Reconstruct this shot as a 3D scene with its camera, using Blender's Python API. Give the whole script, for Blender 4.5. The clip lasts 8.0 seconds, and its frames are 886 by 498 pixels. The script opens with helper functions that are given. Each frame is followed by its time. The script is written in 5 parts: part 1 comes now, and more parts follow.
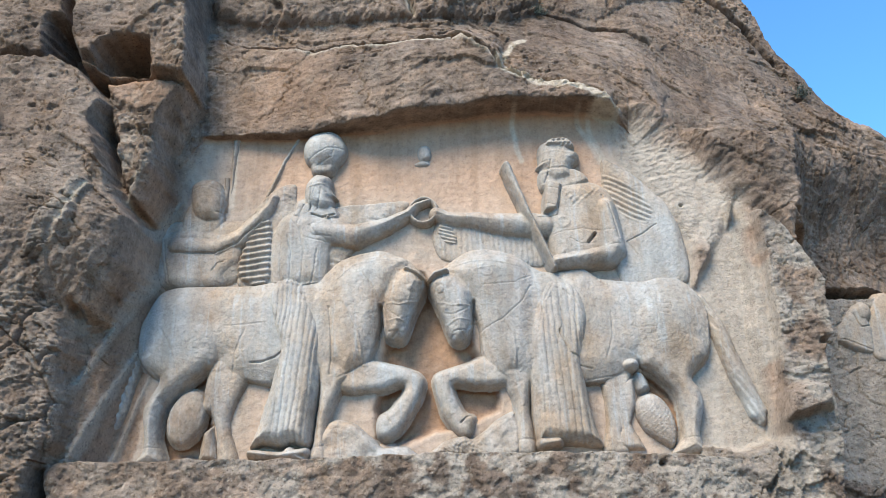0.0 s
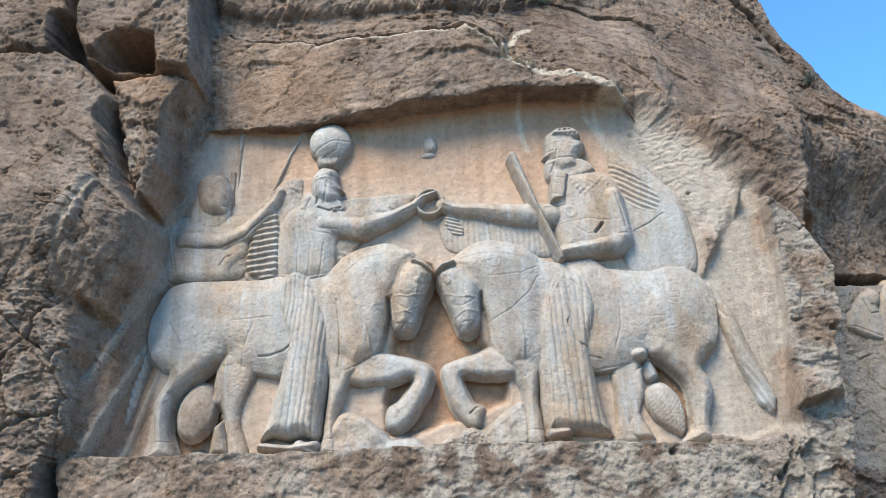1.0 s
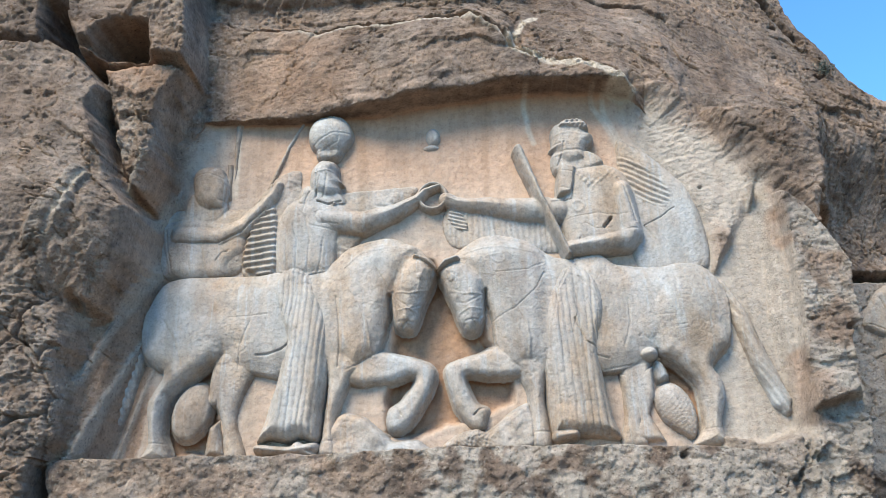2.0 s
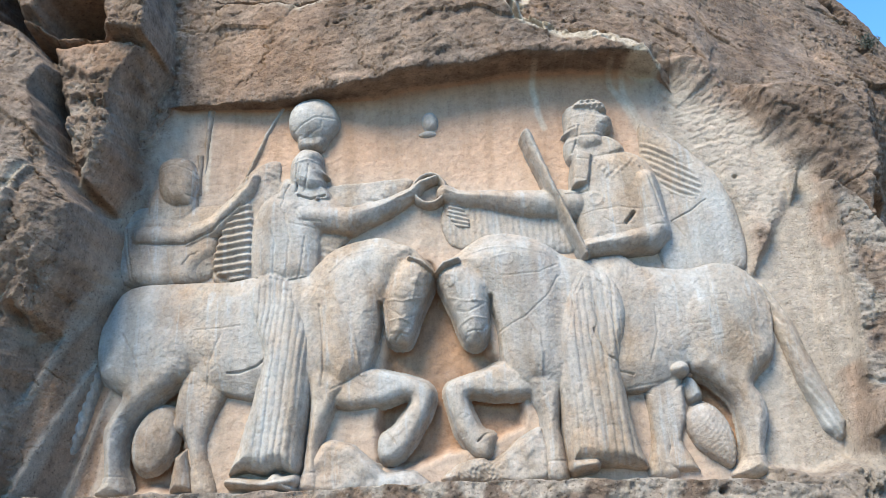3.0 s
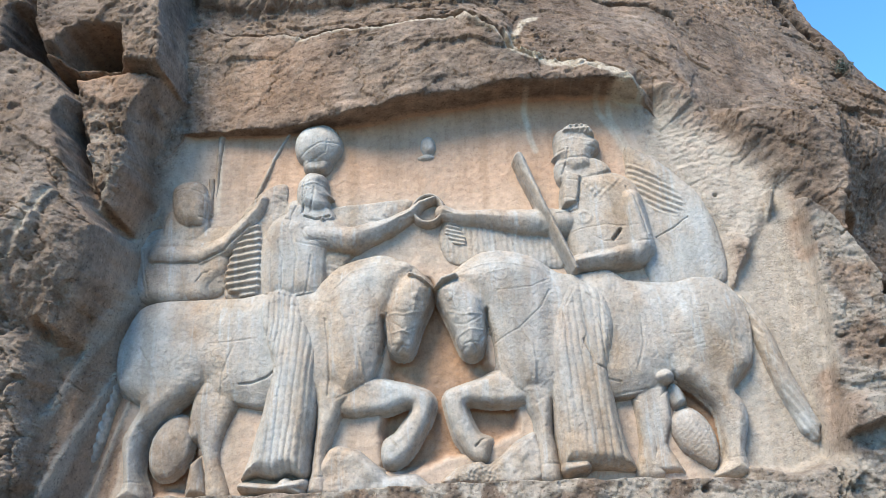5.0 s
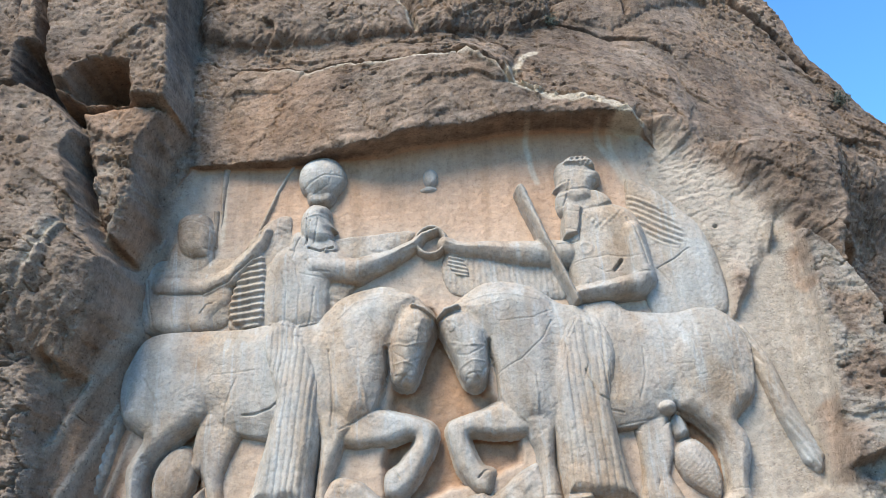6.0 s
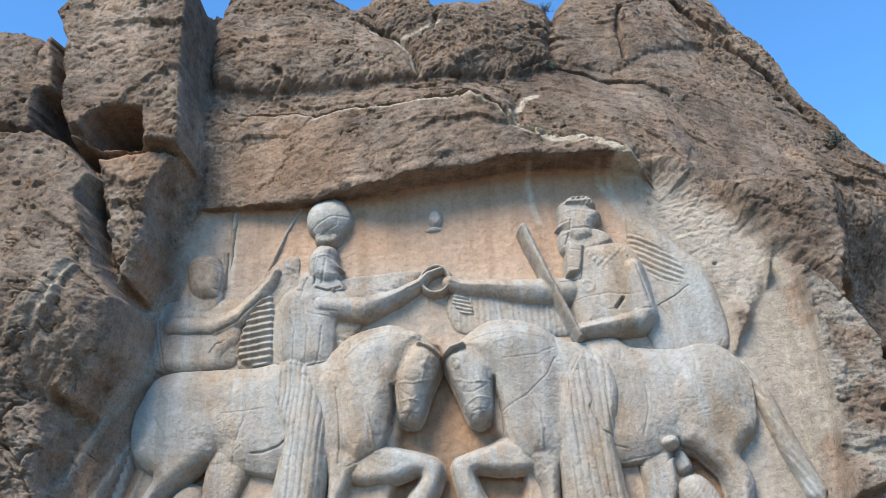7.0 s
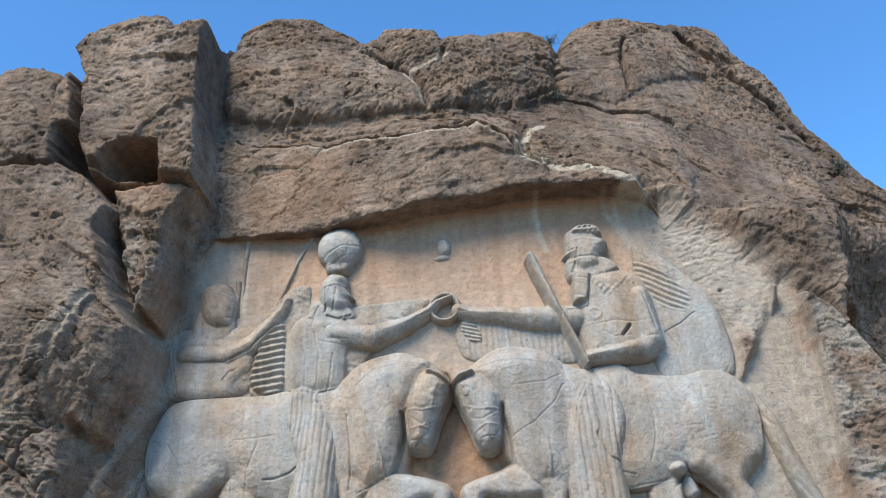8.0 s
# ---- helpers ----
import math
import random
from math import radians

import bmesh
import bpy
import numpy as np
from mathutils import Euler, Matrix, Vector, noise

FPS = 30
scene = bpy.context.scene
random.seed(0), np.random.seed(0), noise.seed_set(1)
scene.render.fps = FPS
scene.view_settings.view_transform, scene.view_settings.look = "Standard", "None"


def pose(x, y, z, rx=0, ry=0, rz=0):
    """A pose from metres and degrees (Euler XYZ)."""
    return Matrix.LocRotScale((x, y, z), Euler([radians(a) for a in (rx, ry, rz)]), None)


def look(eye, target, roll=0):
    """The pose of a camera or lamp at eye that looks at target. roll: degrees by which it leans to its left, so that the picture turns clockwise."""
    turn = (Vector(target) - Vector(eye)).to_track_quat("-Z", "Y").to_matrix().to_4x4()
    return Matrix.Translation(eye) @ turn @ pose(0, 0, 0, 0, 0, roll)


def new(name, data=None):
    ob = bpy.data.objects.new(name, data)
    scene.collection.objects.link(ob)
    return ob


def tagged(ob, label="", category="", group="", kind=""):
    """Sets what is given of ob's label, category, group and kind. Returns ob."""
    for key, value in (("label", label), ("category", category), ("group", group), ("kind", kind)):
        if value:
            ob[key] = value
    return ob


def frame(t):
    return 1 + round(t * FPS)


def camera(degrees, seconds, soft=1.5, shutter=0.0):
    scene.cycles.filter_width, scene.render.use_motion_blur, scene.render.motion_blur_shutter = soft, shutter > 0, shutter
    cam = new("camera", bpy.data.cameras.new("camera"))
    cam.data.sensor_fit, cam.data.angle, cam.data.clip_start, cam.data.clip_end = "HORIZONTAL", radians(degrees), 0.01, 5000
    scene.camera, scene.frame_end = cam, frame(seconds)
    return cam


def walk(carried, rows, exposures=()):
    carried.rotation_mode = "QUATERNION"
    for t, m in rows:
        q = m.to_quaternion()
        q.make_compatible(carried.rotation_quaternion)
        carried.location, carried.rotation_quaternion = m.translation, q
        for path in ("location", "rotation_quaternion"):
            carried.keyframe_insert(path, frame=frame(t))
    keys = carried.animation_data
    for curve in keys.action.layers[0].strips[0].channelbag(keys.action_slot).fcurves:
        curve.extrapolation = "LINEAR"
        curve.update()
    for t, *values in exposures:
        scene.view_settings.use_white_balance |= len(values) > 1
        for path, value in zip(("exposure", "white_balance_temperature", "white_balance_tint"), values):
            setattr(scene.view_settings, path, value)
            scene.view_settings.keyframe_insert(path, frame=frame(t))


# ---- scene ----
# camera and path
cam = camera(55.0, 8.0, soft=0.5)
ROWS = [
    (0.0, -0.0122, -8.7956, 1.6403, 112.078, 1.868, 0.679),
    (0.5, -0.0077, -8.7984, 1.6448, 111.793, 2.316, 1.128),
    (1.0, -0.0079, -8.7880, 1.6377, 111.571, 2.374, 1.418),
    (1.5, -0.0062, -8.7915, 1.6367, 111.380, 2.224, 1.602),
    (3.0, 0.0552, -7.5026, 2.2757, 110.373, 2.478, 2.149),
    (3.5, 0.0689, -7.4018, 2.3408, 109.999, 2.903, 2.359),
    (4.0, 0.0718, -7.4425, 2.3077, 109.934, 3.033, 2.267),
    (4.5, 0.0673, -7.8261, 2.0984, 110.710, 2.961, 2.174),
    (6.0, 0.0625, -8.0133, 2.0530, 113.790, 2.970, 2.383),
    (6.5, 0.0676, -8.0640, 1.9997, 115.239, 3.068, 2.584),
    (7.0, 0.0685, -8.1721, 1.9617, 116.550, 3.194, 2.867),
    (7.5, 0.0701, -8.2303, 1.9416, 117.658, 3.181, 3.165),
    (8.0, 0.0643, -8.3142, 1.9125, 118.362, 3.148, 3.439),
]

EXPOSURE = [(t, stops, 6650, 5) for t, stops in ((0.0, 1.1), (1.5, 1.12), (3.0, 1.22), (4.5, 1.22), (6.0, 1.12), (7.0, 0.98), (8.0, 0.82))]
walk(cam, [(t, pose(x, y, z, rx, ry, rz)) for t, x, y, z, rx, ry, rz in ROWS], EXPOSURE)

# world: clear sky, the cliff in soft light from high on its left
SUN_EL, SUN_AZ = 47.0, 210.0
world = bpy.data.worlds.new("sky")
scene.world = world
world.use_nodes = True
wn = world.node_tree.nodes
sky = wn.new("ShaderNodeTexSky")
sky.sky_type = "NISHITA"
sky.sun_disc = False
sky.sun_elevation, sky.sun_rotation = radians(SUN_EL), radians(SUN_AZ)
sky.altitude = 600
sky.air_density, sky.dust_density, sky.ozone_density = 1.0, 0.0, 0.8
wn["Background"].inputs[1].default_value = 0.145
azure = wn.new("ShaderNodeMix")
azure.data_type, azure.blend_type = "RGBA", "MULTIPLY"
azure.inputs[0].default_value, azure.inputs[7].default_value = 1.0, (0.53, 0.95, 1.32, 1)
world.node_tree.links.new(sky.outputs[0], azure.inputs[6])
world.node_tree.links.new(azure.outputs[2], wn["Background"].inputs[0])
sun_data = bpy.data.lights.new("sun", "SUN")
sun_data.energy, sun_data.angle, sun_data.color = 3.85, radians(30), (1.0, 0.91, 0.79)
sun_lamp = new("sun", sun_data)
sun_dir = Vector((math.sin(radians(SUN_AZ)) * math.cos(radians(SUN_EL)), math.cos(radians(SUN_AZ)) * math.cos(radians(SUN_EL)), math.sin(radians(SUN_EL))))
sun_lamp.matrix_world = look(sun_dir * 60, (0, 0, 0))


# ---- fields: noise and outlines in the plane of the cliff (x across, z up) ----
def hashed(ix, iz, seed):
    h = (ix.astype(np.int64) * 374761393 + iz.astype(np.int64) * 668265263 + seed * 982451653) & 0xFFFFFFFF
    h = ((h ^ (h >> 13)) * 1274126177) & 0xFFFFFFFF
    h = ((h ^ (h >> 16)) * 2246822519) & 0xFFFFFFFF
    return (h ^ (h >> 15)) / 4294967296.0


def grad_noise(x, z, seed=0):
    ix, iz = np.floor(x), np.floor(z)
    fx, fz = x - ix, z - iz
    u, v = fx * fx * fx * (fx * (fx * 6 - 15) + 10), fz * fz * fz * (fz * (fz * 6 - 15) + 10)

    def corner(a, b):
        ang = hashed(ix + a, iz + b, seed) * 2 * np.pi
        return np.cos(ang) * (fx - a) + np.sin(ang) * (fz - b)
    n0 = corner(0, 0) * (1 - u) + corner(1, 0) * u
    n1 = corner(0, 1) * (1 - u) + corner(1, 1) * u
    return 1.4 * (n0 * (1 - v) + n1 * v)


def fbm(x, z, octaves=4, seed=0, gain=0.5):
    total, amp = 0.0, 1.0
    for k in range(octaves):
        total = total + amp * grad_noise(x, z, seed + 17 * k)
        x, z, amp = x * 2.03 + 5.1, z * 2.03 - 3.7, amp * gain
    return total


def ridged(x, z, octaves=3, seed=0):
    total, amp = 0.0, 1.0
    for k in range(octaves):
        total = total + amp * (1 - np.abs(grad_noise(x, z, seed + 31 * k)) * 2)
        x, z, amp = x * 2.1 + 1.3, z * 2.1 + 7.9, amp * 0.5
    return total


def chunks(x, z, seed=0):
    """Broken rock: every cell is a tilted facet; returns its height (about -1..1) and the nearness to a joint (0 at the joint)."""
    ix, iz = np.floor(x), np.floor(z)
    best = np.full(x.shape, 9.0)
    second = np.full(x.shape, 9.0)
    height = np.zeros(x.shape)
    for a in (-1, 0, 1):
        for b in (-1, 0, 1):
            cx, cz = ix + a, iz + b
            px, pz = cx + hashed(cx, cz, seed), cz + hashed(cx, cz, seed + 1)
            d = np.hypot(x - px, z - pz)
            tilt = (hashed(cx, cz, seed + 2) - 0.5) * (x - px) + (hashed(cx, cz, seed + 3) - 0.5) * (z - pz)
            h = (hashed(cx, cz, seed + 4) - 0.5) * 1.4 + tilt * 1.6
            near = d < best
            second = np.where(near, best, np.minimum(second, d))
            height = np.where(near, h, height)
            best = np.where(near, d, best)
    return height, second - best


def step(a, b, v):
    t = np.clip((v - a) / (b - a), 0, 1)
    return t * t * (3 - 2 * t)


def curve_through(points, per=6):
    """A smooth closed outline through the points."""
    p = np.array(points, float)
    out = []
    n = len(p)
    for i in range(n):
        a, b, c, d = p[i - 1], p[i], p[(i + 1) % n], p[(i + 2) % n]
        for k in range(per):
            t = k / per
            out.append(0.5 * (2 * b + (c - a) * t + (2 * a - 5 * b + 4 * c - d) * t * t + (3 * b - a - 3 * c + d) * t ** 3))
    return np.array(out)


def sd_poly(x, z, points, smooth=False):
    """Distance to a closed outline, negative inside."""
    p = curve_through(points) if smooth else np.array(points, float)
    d = np.full(x.shape, 1e9)
    inside = np.zeros(x.shape, bool)
    for i in range(len(p)):
        (ax, az), (bx, bz) = p[i - 1], p[i]
        ex, ez = bx - ax, bz - az
        t = np.clip(((x - ax) * ex + (z - az) * ez) / (ex * ex + ez * ez + 1e-12), 0, 1)
        d = np.minimum(d, (x - ax - ex * t) ** 2 + (z - az - ez * t) ** 2)
        if abs(ez) > 1e-9:
            cross = ((az > z) != (bz > z)) & (x < ex * (z - az) / ez + ax)
            inside ^= cross
    return np.where(inside, -1, 1) * np.sqrt(d)


def sd_path(x, z, points):
    """Distance to an open line."""
    d = np.full(x.shape, 1e9)
    for (ax, az), (bx, bz) in zip(points[:-1], points[1:]):
        ex, ez = bx - ax, bz - az
        t = np.clip(((x - ax) * ex + (z - az) * ez) / (ex * ex + ez * ez), 0, 1)
        d = np.minimum(d, np.hypot(x - ax - ex * t, z - az - ez * t))
    return d


def sd_limb(x, z, a, ra, b, rb):
    """Distance to a tapered limb from a (radius ra) to b (radius rb)."""
    ex, ez = b[0] - a[0], b[1] - a[1]
    t = np.clip(((x - a[0]) * ex + (z - a[1]) * ez) / (ex * ex + ez * ez), 0, 1)
    return np.hypot(x - a[0] - ex * t, z - a[1] - ez * t) - (ra + (rb - ra) * t)


def sd_oval(x, z, c, rx, rz, turn=0.0):
    s, k = math.sin(radians(turn)), math.cos(radians(turn))
    u, v = (x - c[0]) * k + (z - c[1]) * s, -(x - c[0]) * s + (z - c[1]) * k
    return (np.hypot(u / rx, v / rz) - 1) * min(rx, rz)


def zone(x, z, points, soft):
    return step(soft, -soft, sd_poly(x, z, points))


# ---- materials ----
def nodes_of(name):
    m = bpy.data.materials.new(name)
    m.use_nodes = True
    t = m.node_tree
    return m, t, t.nodes, t.links


def stone(name, low, mid, high, rough=0.92, scale=1.0, pits=0.5, streaks=0.0, tones=None, bump=0.02, speck=0.25, cut=None, mottled=0.4, grained=0.85, patina=None):
    """Weathered stone: broad stains, grain, pits, rain streaks; tones: colours of the surface's pale, ochre and vein
    parts.
    """
    m, t, n, l = nodes_of(name)
    bsdf = n["Principled BSDF"]
    bsdf.inputs["Roughness"].default_value = rough
    bsdf.inputs["Specular IOR Level"].default_value = 0.25
    co = n.new("ShaderNodeTexCoord").outputs["Object"]

    def tex(size, detail=5.0, roughness=0.6, vec=None, kind="FBM"):
        k = n.new("ShaderNodeTexNoise")
        k.noise_type = kind
        k.inputs["Scale"].default_value, k.inputs["Detail"].default_value, k.inputs["Roughness"].default_value = size, detail, roughness
        l.new(vec or co, k.inputs["Vector"])
        return k.outputs[0]

    def ramp(value, *stops):
        k = n.new("ShaderNodeValToRGB")
        while len(k.color_ramp.elements) < len(stops):
            k.color_ramp.elements.new(0.5)
        for e, (at, c) in zip(k.color_ramp.elements, stops):
            e.position, e.color = at, (*c, 1) if len(c) == 3 else c
        l.new(value, k.inputs[0])
        return k.outputs[0]

    def mix(a, b, f, mode="MIX"):
        k = n.new("ShaderNodeMix")
        k.data_type, k.blend_type = "RGBA", mode
        for value, socket in ((f, k.inputs[0]), (a, k.inputs[6]), (b, k.inputs[7])):
            if hasattr(value, "links"):
                l.new(value, socket)
            else:
                socket.default_value = value if isinstance(value, float) else (*value, 1)
        return k.outputs[2]

    broad = tex(0.55 * scale, 6, 0.62)
    col = ramp(broad, (0.33, low), (0.52, mid), (0.7, high))
    patch = ramp(tex(1.9 * scale, 5, 0.6), (0.38, (0.95, 0.96, 1.0)), (0.62, (1.1, 0.98, 0.9)))
    col = mix(col, patch, 0.7, "MULTIPLY")
    mottle = ramp(tex(4.2 * scale, 7, 0.72), (0.34, (0.58, 0.56, 0.55)), (0.5, (1, 1, 1)), (0.68, (1.34, 1.32, 1.3)))
    col = mix(col, mottle, mottled, "MULTIPLY")
    grain = tex(12 * scale, 10, 0.78)
    g = ramp(grain, (0.28, (0.48, 0.45, 0.43)), (0.48, (1, 1, 1)), (0.72, (1.4, 1.37, 1.32)))
    col = mix(col, g, grained, "MULTIPLY")
    if tones:
        at = n.new("ShaderNodeVertexColor")
        at.layer_name = "tone"
        if cut:
            smooth_stone = ramp(broad, *((p, c) for p, c in zip((0.33, 0.52, 0.7), cut)))
            col = mix(col, mix(smooth_stone, g, 0.6, "MULTIPLY"), at.outputs["Alpha"])
        sep = n.new("ShaderNodeSeparateColor")
        l.new(at.outputs[0], sep.inputs[0])
        fine = tex(5.0, 6, 0.7)
        for k, c in enumerate(tones):
            f = n.new("ShaderNodeMath")
            f.operation = "MULTIPLY_ADD"
            l.new(fine, f.inputs[0])
            f.inputs[1].default_value, f.inputs[2].default_value = 1.3, -0.65
            f2 = n.new("ShaderNodeMath")
            f2.operation, f2.use_clamp = "MULTIPLY_ADD", True
            l.new(f.outputs[0], f2.inputs[0])
            l.new(sep.outputs[k], f2.inputs[1])
            l.new(sep.outputs[k], f2.inputs[2])
            col = mix(col, mix(c, g, 0.7, "MULTIPLY"), f2.outputs[0])
    if patina:
        # pale bluish crust left by water, in tall soft patches and thin runs
        for size, wide, stops, amount in (((1.1, 1.1, 0.55), 1.0, ((0.44, (0, 0, 0)), (0.64, (1, 1, 1))), 0.7), ((13, 9, 0.9), 1.0, ((0.56, (0, 0, 0)), (0.66, (1, 1, 1))), 0.5)):
            pm = n.new("ShaderNodeMapping")
            pm.inputs["Scale"].default_value = size
            l.new(co, pm.inputs["Vector"])
            where = n.new("ShaderNodeMath")
            where.operation = "MULTIPLY"
            l.new(ramp(tex(wide, 6, 0.62, pm.outputs[0]), *stops), where.inputs[0])
            where.inputs[1].default_value = amount
            col = mix(col, mix(patina, g, 0.45, "MULTIPLY"), where.outputs[0])
    if streaks:
        mp = n.new("ShaderNodeMapping")
        mp.inputs["Scale"].default_value = (4.5, 3.0, 0.5)
        l.new(co, mp.inputs["Vector"])
        s = ramp(tex(1.0, 5, 0.6, mp.outputs[0]), (0.36, (0.7, 0.66, 0.61)), (0.52, (1, 1, 1)), (0.68, (1.13, 1.11, 1.09)))
        col = mix(col, s, streaks, "MULTIPLY")
    sp = ramp(tex(40, 5, 0.65), (0.33, (0.3, 0.27, 0.25)), (0.42, (1, 1, 1)), (0.58, (1, 1, 1)), (0.7, (1.45, 1.43, 1.4)))
    if cut:
        less = n.new("ShaderNodeMath")
        less.operation = "MULTIPLY_ADD"
        l.new(at.outputs["Alpha"], less.inputs[0])
        less.inputs[1].default_value, less.inputs[2].default_value = 0.3 - speck, speck
        speck = less.outputs[0]
    col = mix(col, sp, speck, "MULTIPLY")
    l.new(col, bsdf.inputs["Base Color"])
    vo = n.new("ShaderNodeTexVoronoi")
    vo.inputs["Scale"].default_value = 26.0
    l.new(co, vo.inputs["Vector"])
    hole = n.new("ShaderNodeMath")
    hole.operation, hole.use_clamp = "MULTIPLY", True
    l.new(vo.outputs["Distance"], hole.inputs[0])
    hole.inputs[1].default_value = 3.0
    h = n.new("ShaderNodeMath")
    h.operation = "MULTIPLY_ADD"
    l.new(hole.outputs[0], h.inputs[0])
    h.inputs[1].default_value = pits * 0.5
    l.new(tex(18, 12, 0.78), h.inputs[2])
    b = n.new("ShaderNodeBump")
    b.inputs["Strength"].default_value, b.inputs["Distance"].default_value = 1.0, bump
    l.new(h.outputs[0], b.inputs["Height"])
    if cut:
        d = n.new("ShaderNodeMath")
        d.operation = "MULTIPLY_ADD"
        l.new(at.outputs["Alpha"], d.inputs[0])
        d.inputs[1].default_value, d.inputs[2].default_value = 0.012 - bump, bump
        l.new(d.outputs[0], b.inputs["Distance"])
    l.new(b.outputs[0], bsdf.inputs["Normal"])
    return m


PALE, OCHRE, VEIN = (0.31, 0.265, 0.22), (0.31, 0.185, 0.115), (0.43, 0.365, 0.29)
rock_mat = stone("weathered_limestone", (0.112, 0.084, 0.065), (0.19, 0.145, 0.112), (0.285, 0.222, 0.172), tones=(PALE, OCHRE, VEIN), bump=0.04, speck=0.9, streaks=0.55, mottled=0.95, grained=1.0,
                 cut=((0.35, 0.225, 0.155), (0.395, 0.28, 0.205), (0.42, 0.32, 0.25)))
carved_mat = stone("carved_limestone", (0.205, 0.155, 0.115), (0.285, 0.235, 0.183), (0.335, 0.297, 0.25), bump=0.016, streaks=0.6, pits=0.25, scale=1.7, speck=0.3, mottled=0.35, grained=0.8, patina=(0.325, 0.338, 0.338))
earth_mat = stone("dry_earth", (0.13, 0.105, 0.075), (0.175, 0.14, 0.1), (0.22, 0.18, 0.135), bump=0.03, scale=0.7)


def mesh_object(name, verts, faces, material, tone=None, smooth=True):
    me = bpy.data.meshes.new(name)
    nv, nf = len(verts), len(faces)
    me.vertices.add(nv)
    me.vertices.foreach_set("co", np.asarray(verts, np.float32).ravel())
    me.loops.add(nf * 4)
    me.loops.foreach_set("vertex_index", np.asarray(faces, np.int32).ravel())
    me.polygons.add(nf)
    me.polygons.foreach_set("loop_start", np.arange(0, nf * 4, 4, dtype=np.int32))
    me.polygons.foreach_set("use_smooth", np.full(nf, smooth))
    me.update(calc_edges=True)
    if tone is not None:
        at = me.color_attributes.new("tone", "FLOAT_COLOR", "POINT")
        at.data.foreach_set("color", np.asarray(tone).astype(np.float32).ravel())
    me.materials.append(material)
    me.validate()
    return new(name, me)


# ---- the cliff: its depth y over x and z ----
# outlines of its parts (x, z)
PANEL = [(-2.64, 6.95), (-1.56, 7.00), (-0.34, 7.05), (0.75, 7.15), (2.10, 7.15), (2.15, 6.22), (2.51, 5.74), (2.75, 5.21), (2.73, 4.68), (3.32, 5.67), (3.25, 4.14), (3.29, 3.29), (3.30, 2.72), (3.27, 2.55), (-3.63, 2.84), (-3.56, 3.01), (-3.38, 3.95), (-3.19, 4.97), (-3.11, 5.58), (-2.93, 6.21)]
LIP = [(-3.27, 5.96), (-2.94, 6.38), (-2.76, 6.68), (-2.51, 6.68), (-1.74, 6.63), (-1.23, 6.69), (-0.71, 6.70), (-0.32, 6.79), (0.26, 6.83), (0.71, 6.88), (1.29, 6.88), (1.87, 6.82), (2.05, 6.75), (2.22, 6.55),]
ROCK_LEFT = [(-7.88, 7.34), (-4.87, 7.2), (-4.17, 7.27), (-3.81, 7.03), (-3.61, 6.73), (-3.69, 6.45), (-3.49, 5.94), (-3.32, 5.64), (-3.17, 5.31), (-3.18, 4.84), (-3.39, 4.58), (-3.53, 4.35), (-3.64, 4.32), (-3.74, 4.43), (-3.7, 3.96), (-3.73, 3.74), (-3.72, 3.13), (-3.85, 3.0), (-3.86, 2.79), (-3.95, 2.48), (-3.6, -0.91), (-5.88, -0.84)]
BULGE = [(-3.32, 5.64), (-3.17, 5.31), (-3.18, 4.84), (-3.39, 4.58), (-3.53, 4.33), (-3.66, 4.3), (-3.76, 4.42)]
GREY_SLAB = [(-3.7, 5.7), (-3.55, 5.61), (-3.79, 4.99), (-3.92, 4.85), (-4.08, 4.86), (-3.97, 5.25)]
DRIP = [(-3.72, 7.05), (-2.82, 7.09), (-2.9, 6.87), (-2.98, 6.66), (-3.09, 6.36), (-3.05, 5.75), (-3.14, 5.56), (-3.29, 5.6), (-3.42, 5.91), (-3.55, 6.43), (-3.65, 6.77)]
WEDGE = [(-3.71, 7.04), (-3.31, 7.08), (-2.93, 7.07), (-2.98, 6.79), (-3.11, 6.71), (-3.29, 6.63), (-3.56, 6.82)]
NICHE = [(-3.79, 7.0), (-3.82, 7.33), (-3.74, 7.49), (-3.6, 7.6), (-3.41, 7.68), (-3.23, 7.61), (-3.2, 7.39), (-3.13, 7.21), (-3.13, 7.02), (-3.59, 6.95)]
BLOCK_LEFT = [(-4.25, 8.16), (-4.23, 8.65), (-4.5, 9.2), (-4.4, 10.4), (-2.9, 10.4), (-2.88, 8.51), (-2.82, 7.86), (-2.79, 7.06), (-3.16, 7.1), (-3.6, 7.07), (-3.95, 7.20), (-4.11, 7.53)]
BLOCK_FAR_LEFT = [(-9.10, 10.27), (-4.39, 8.92), (-4.22, 8.00), (-4.41, 7.92), (-4.32, 7.25), (-8.09, 7.46)]
BUTTRESS = [(3.20, 5.59), (3.35, 5.48), (3.65, 5.27), (3.83, 4.99), (4.05, 4.60), (3.98, 4.00), (3.87, 3.82), (3.89, 3.42), (3.90, 3.08), (3.33, 0.28), (2.52, 0.31), (2.95, 2.16), (3.16, 2.73), (3.19, 3.56), (3.18, 4.28), (3.17, 4.91)]
BOULDER_SLAB = [(3.26, 3.38), (3.53, 3.46), (3.74, 3.42), (3.78, 3.22), (3.52, 3.18), (3.30, 3.13)]
NOSE = [(2.90, 6.50), (3.26, 6.53), (3.74, 6.38), (4.02, 6.10), (4.06, 5.69), (3.92, 5.34), (3.77, 5.22), (3.30, 5.65), (3.11, 6.01)]
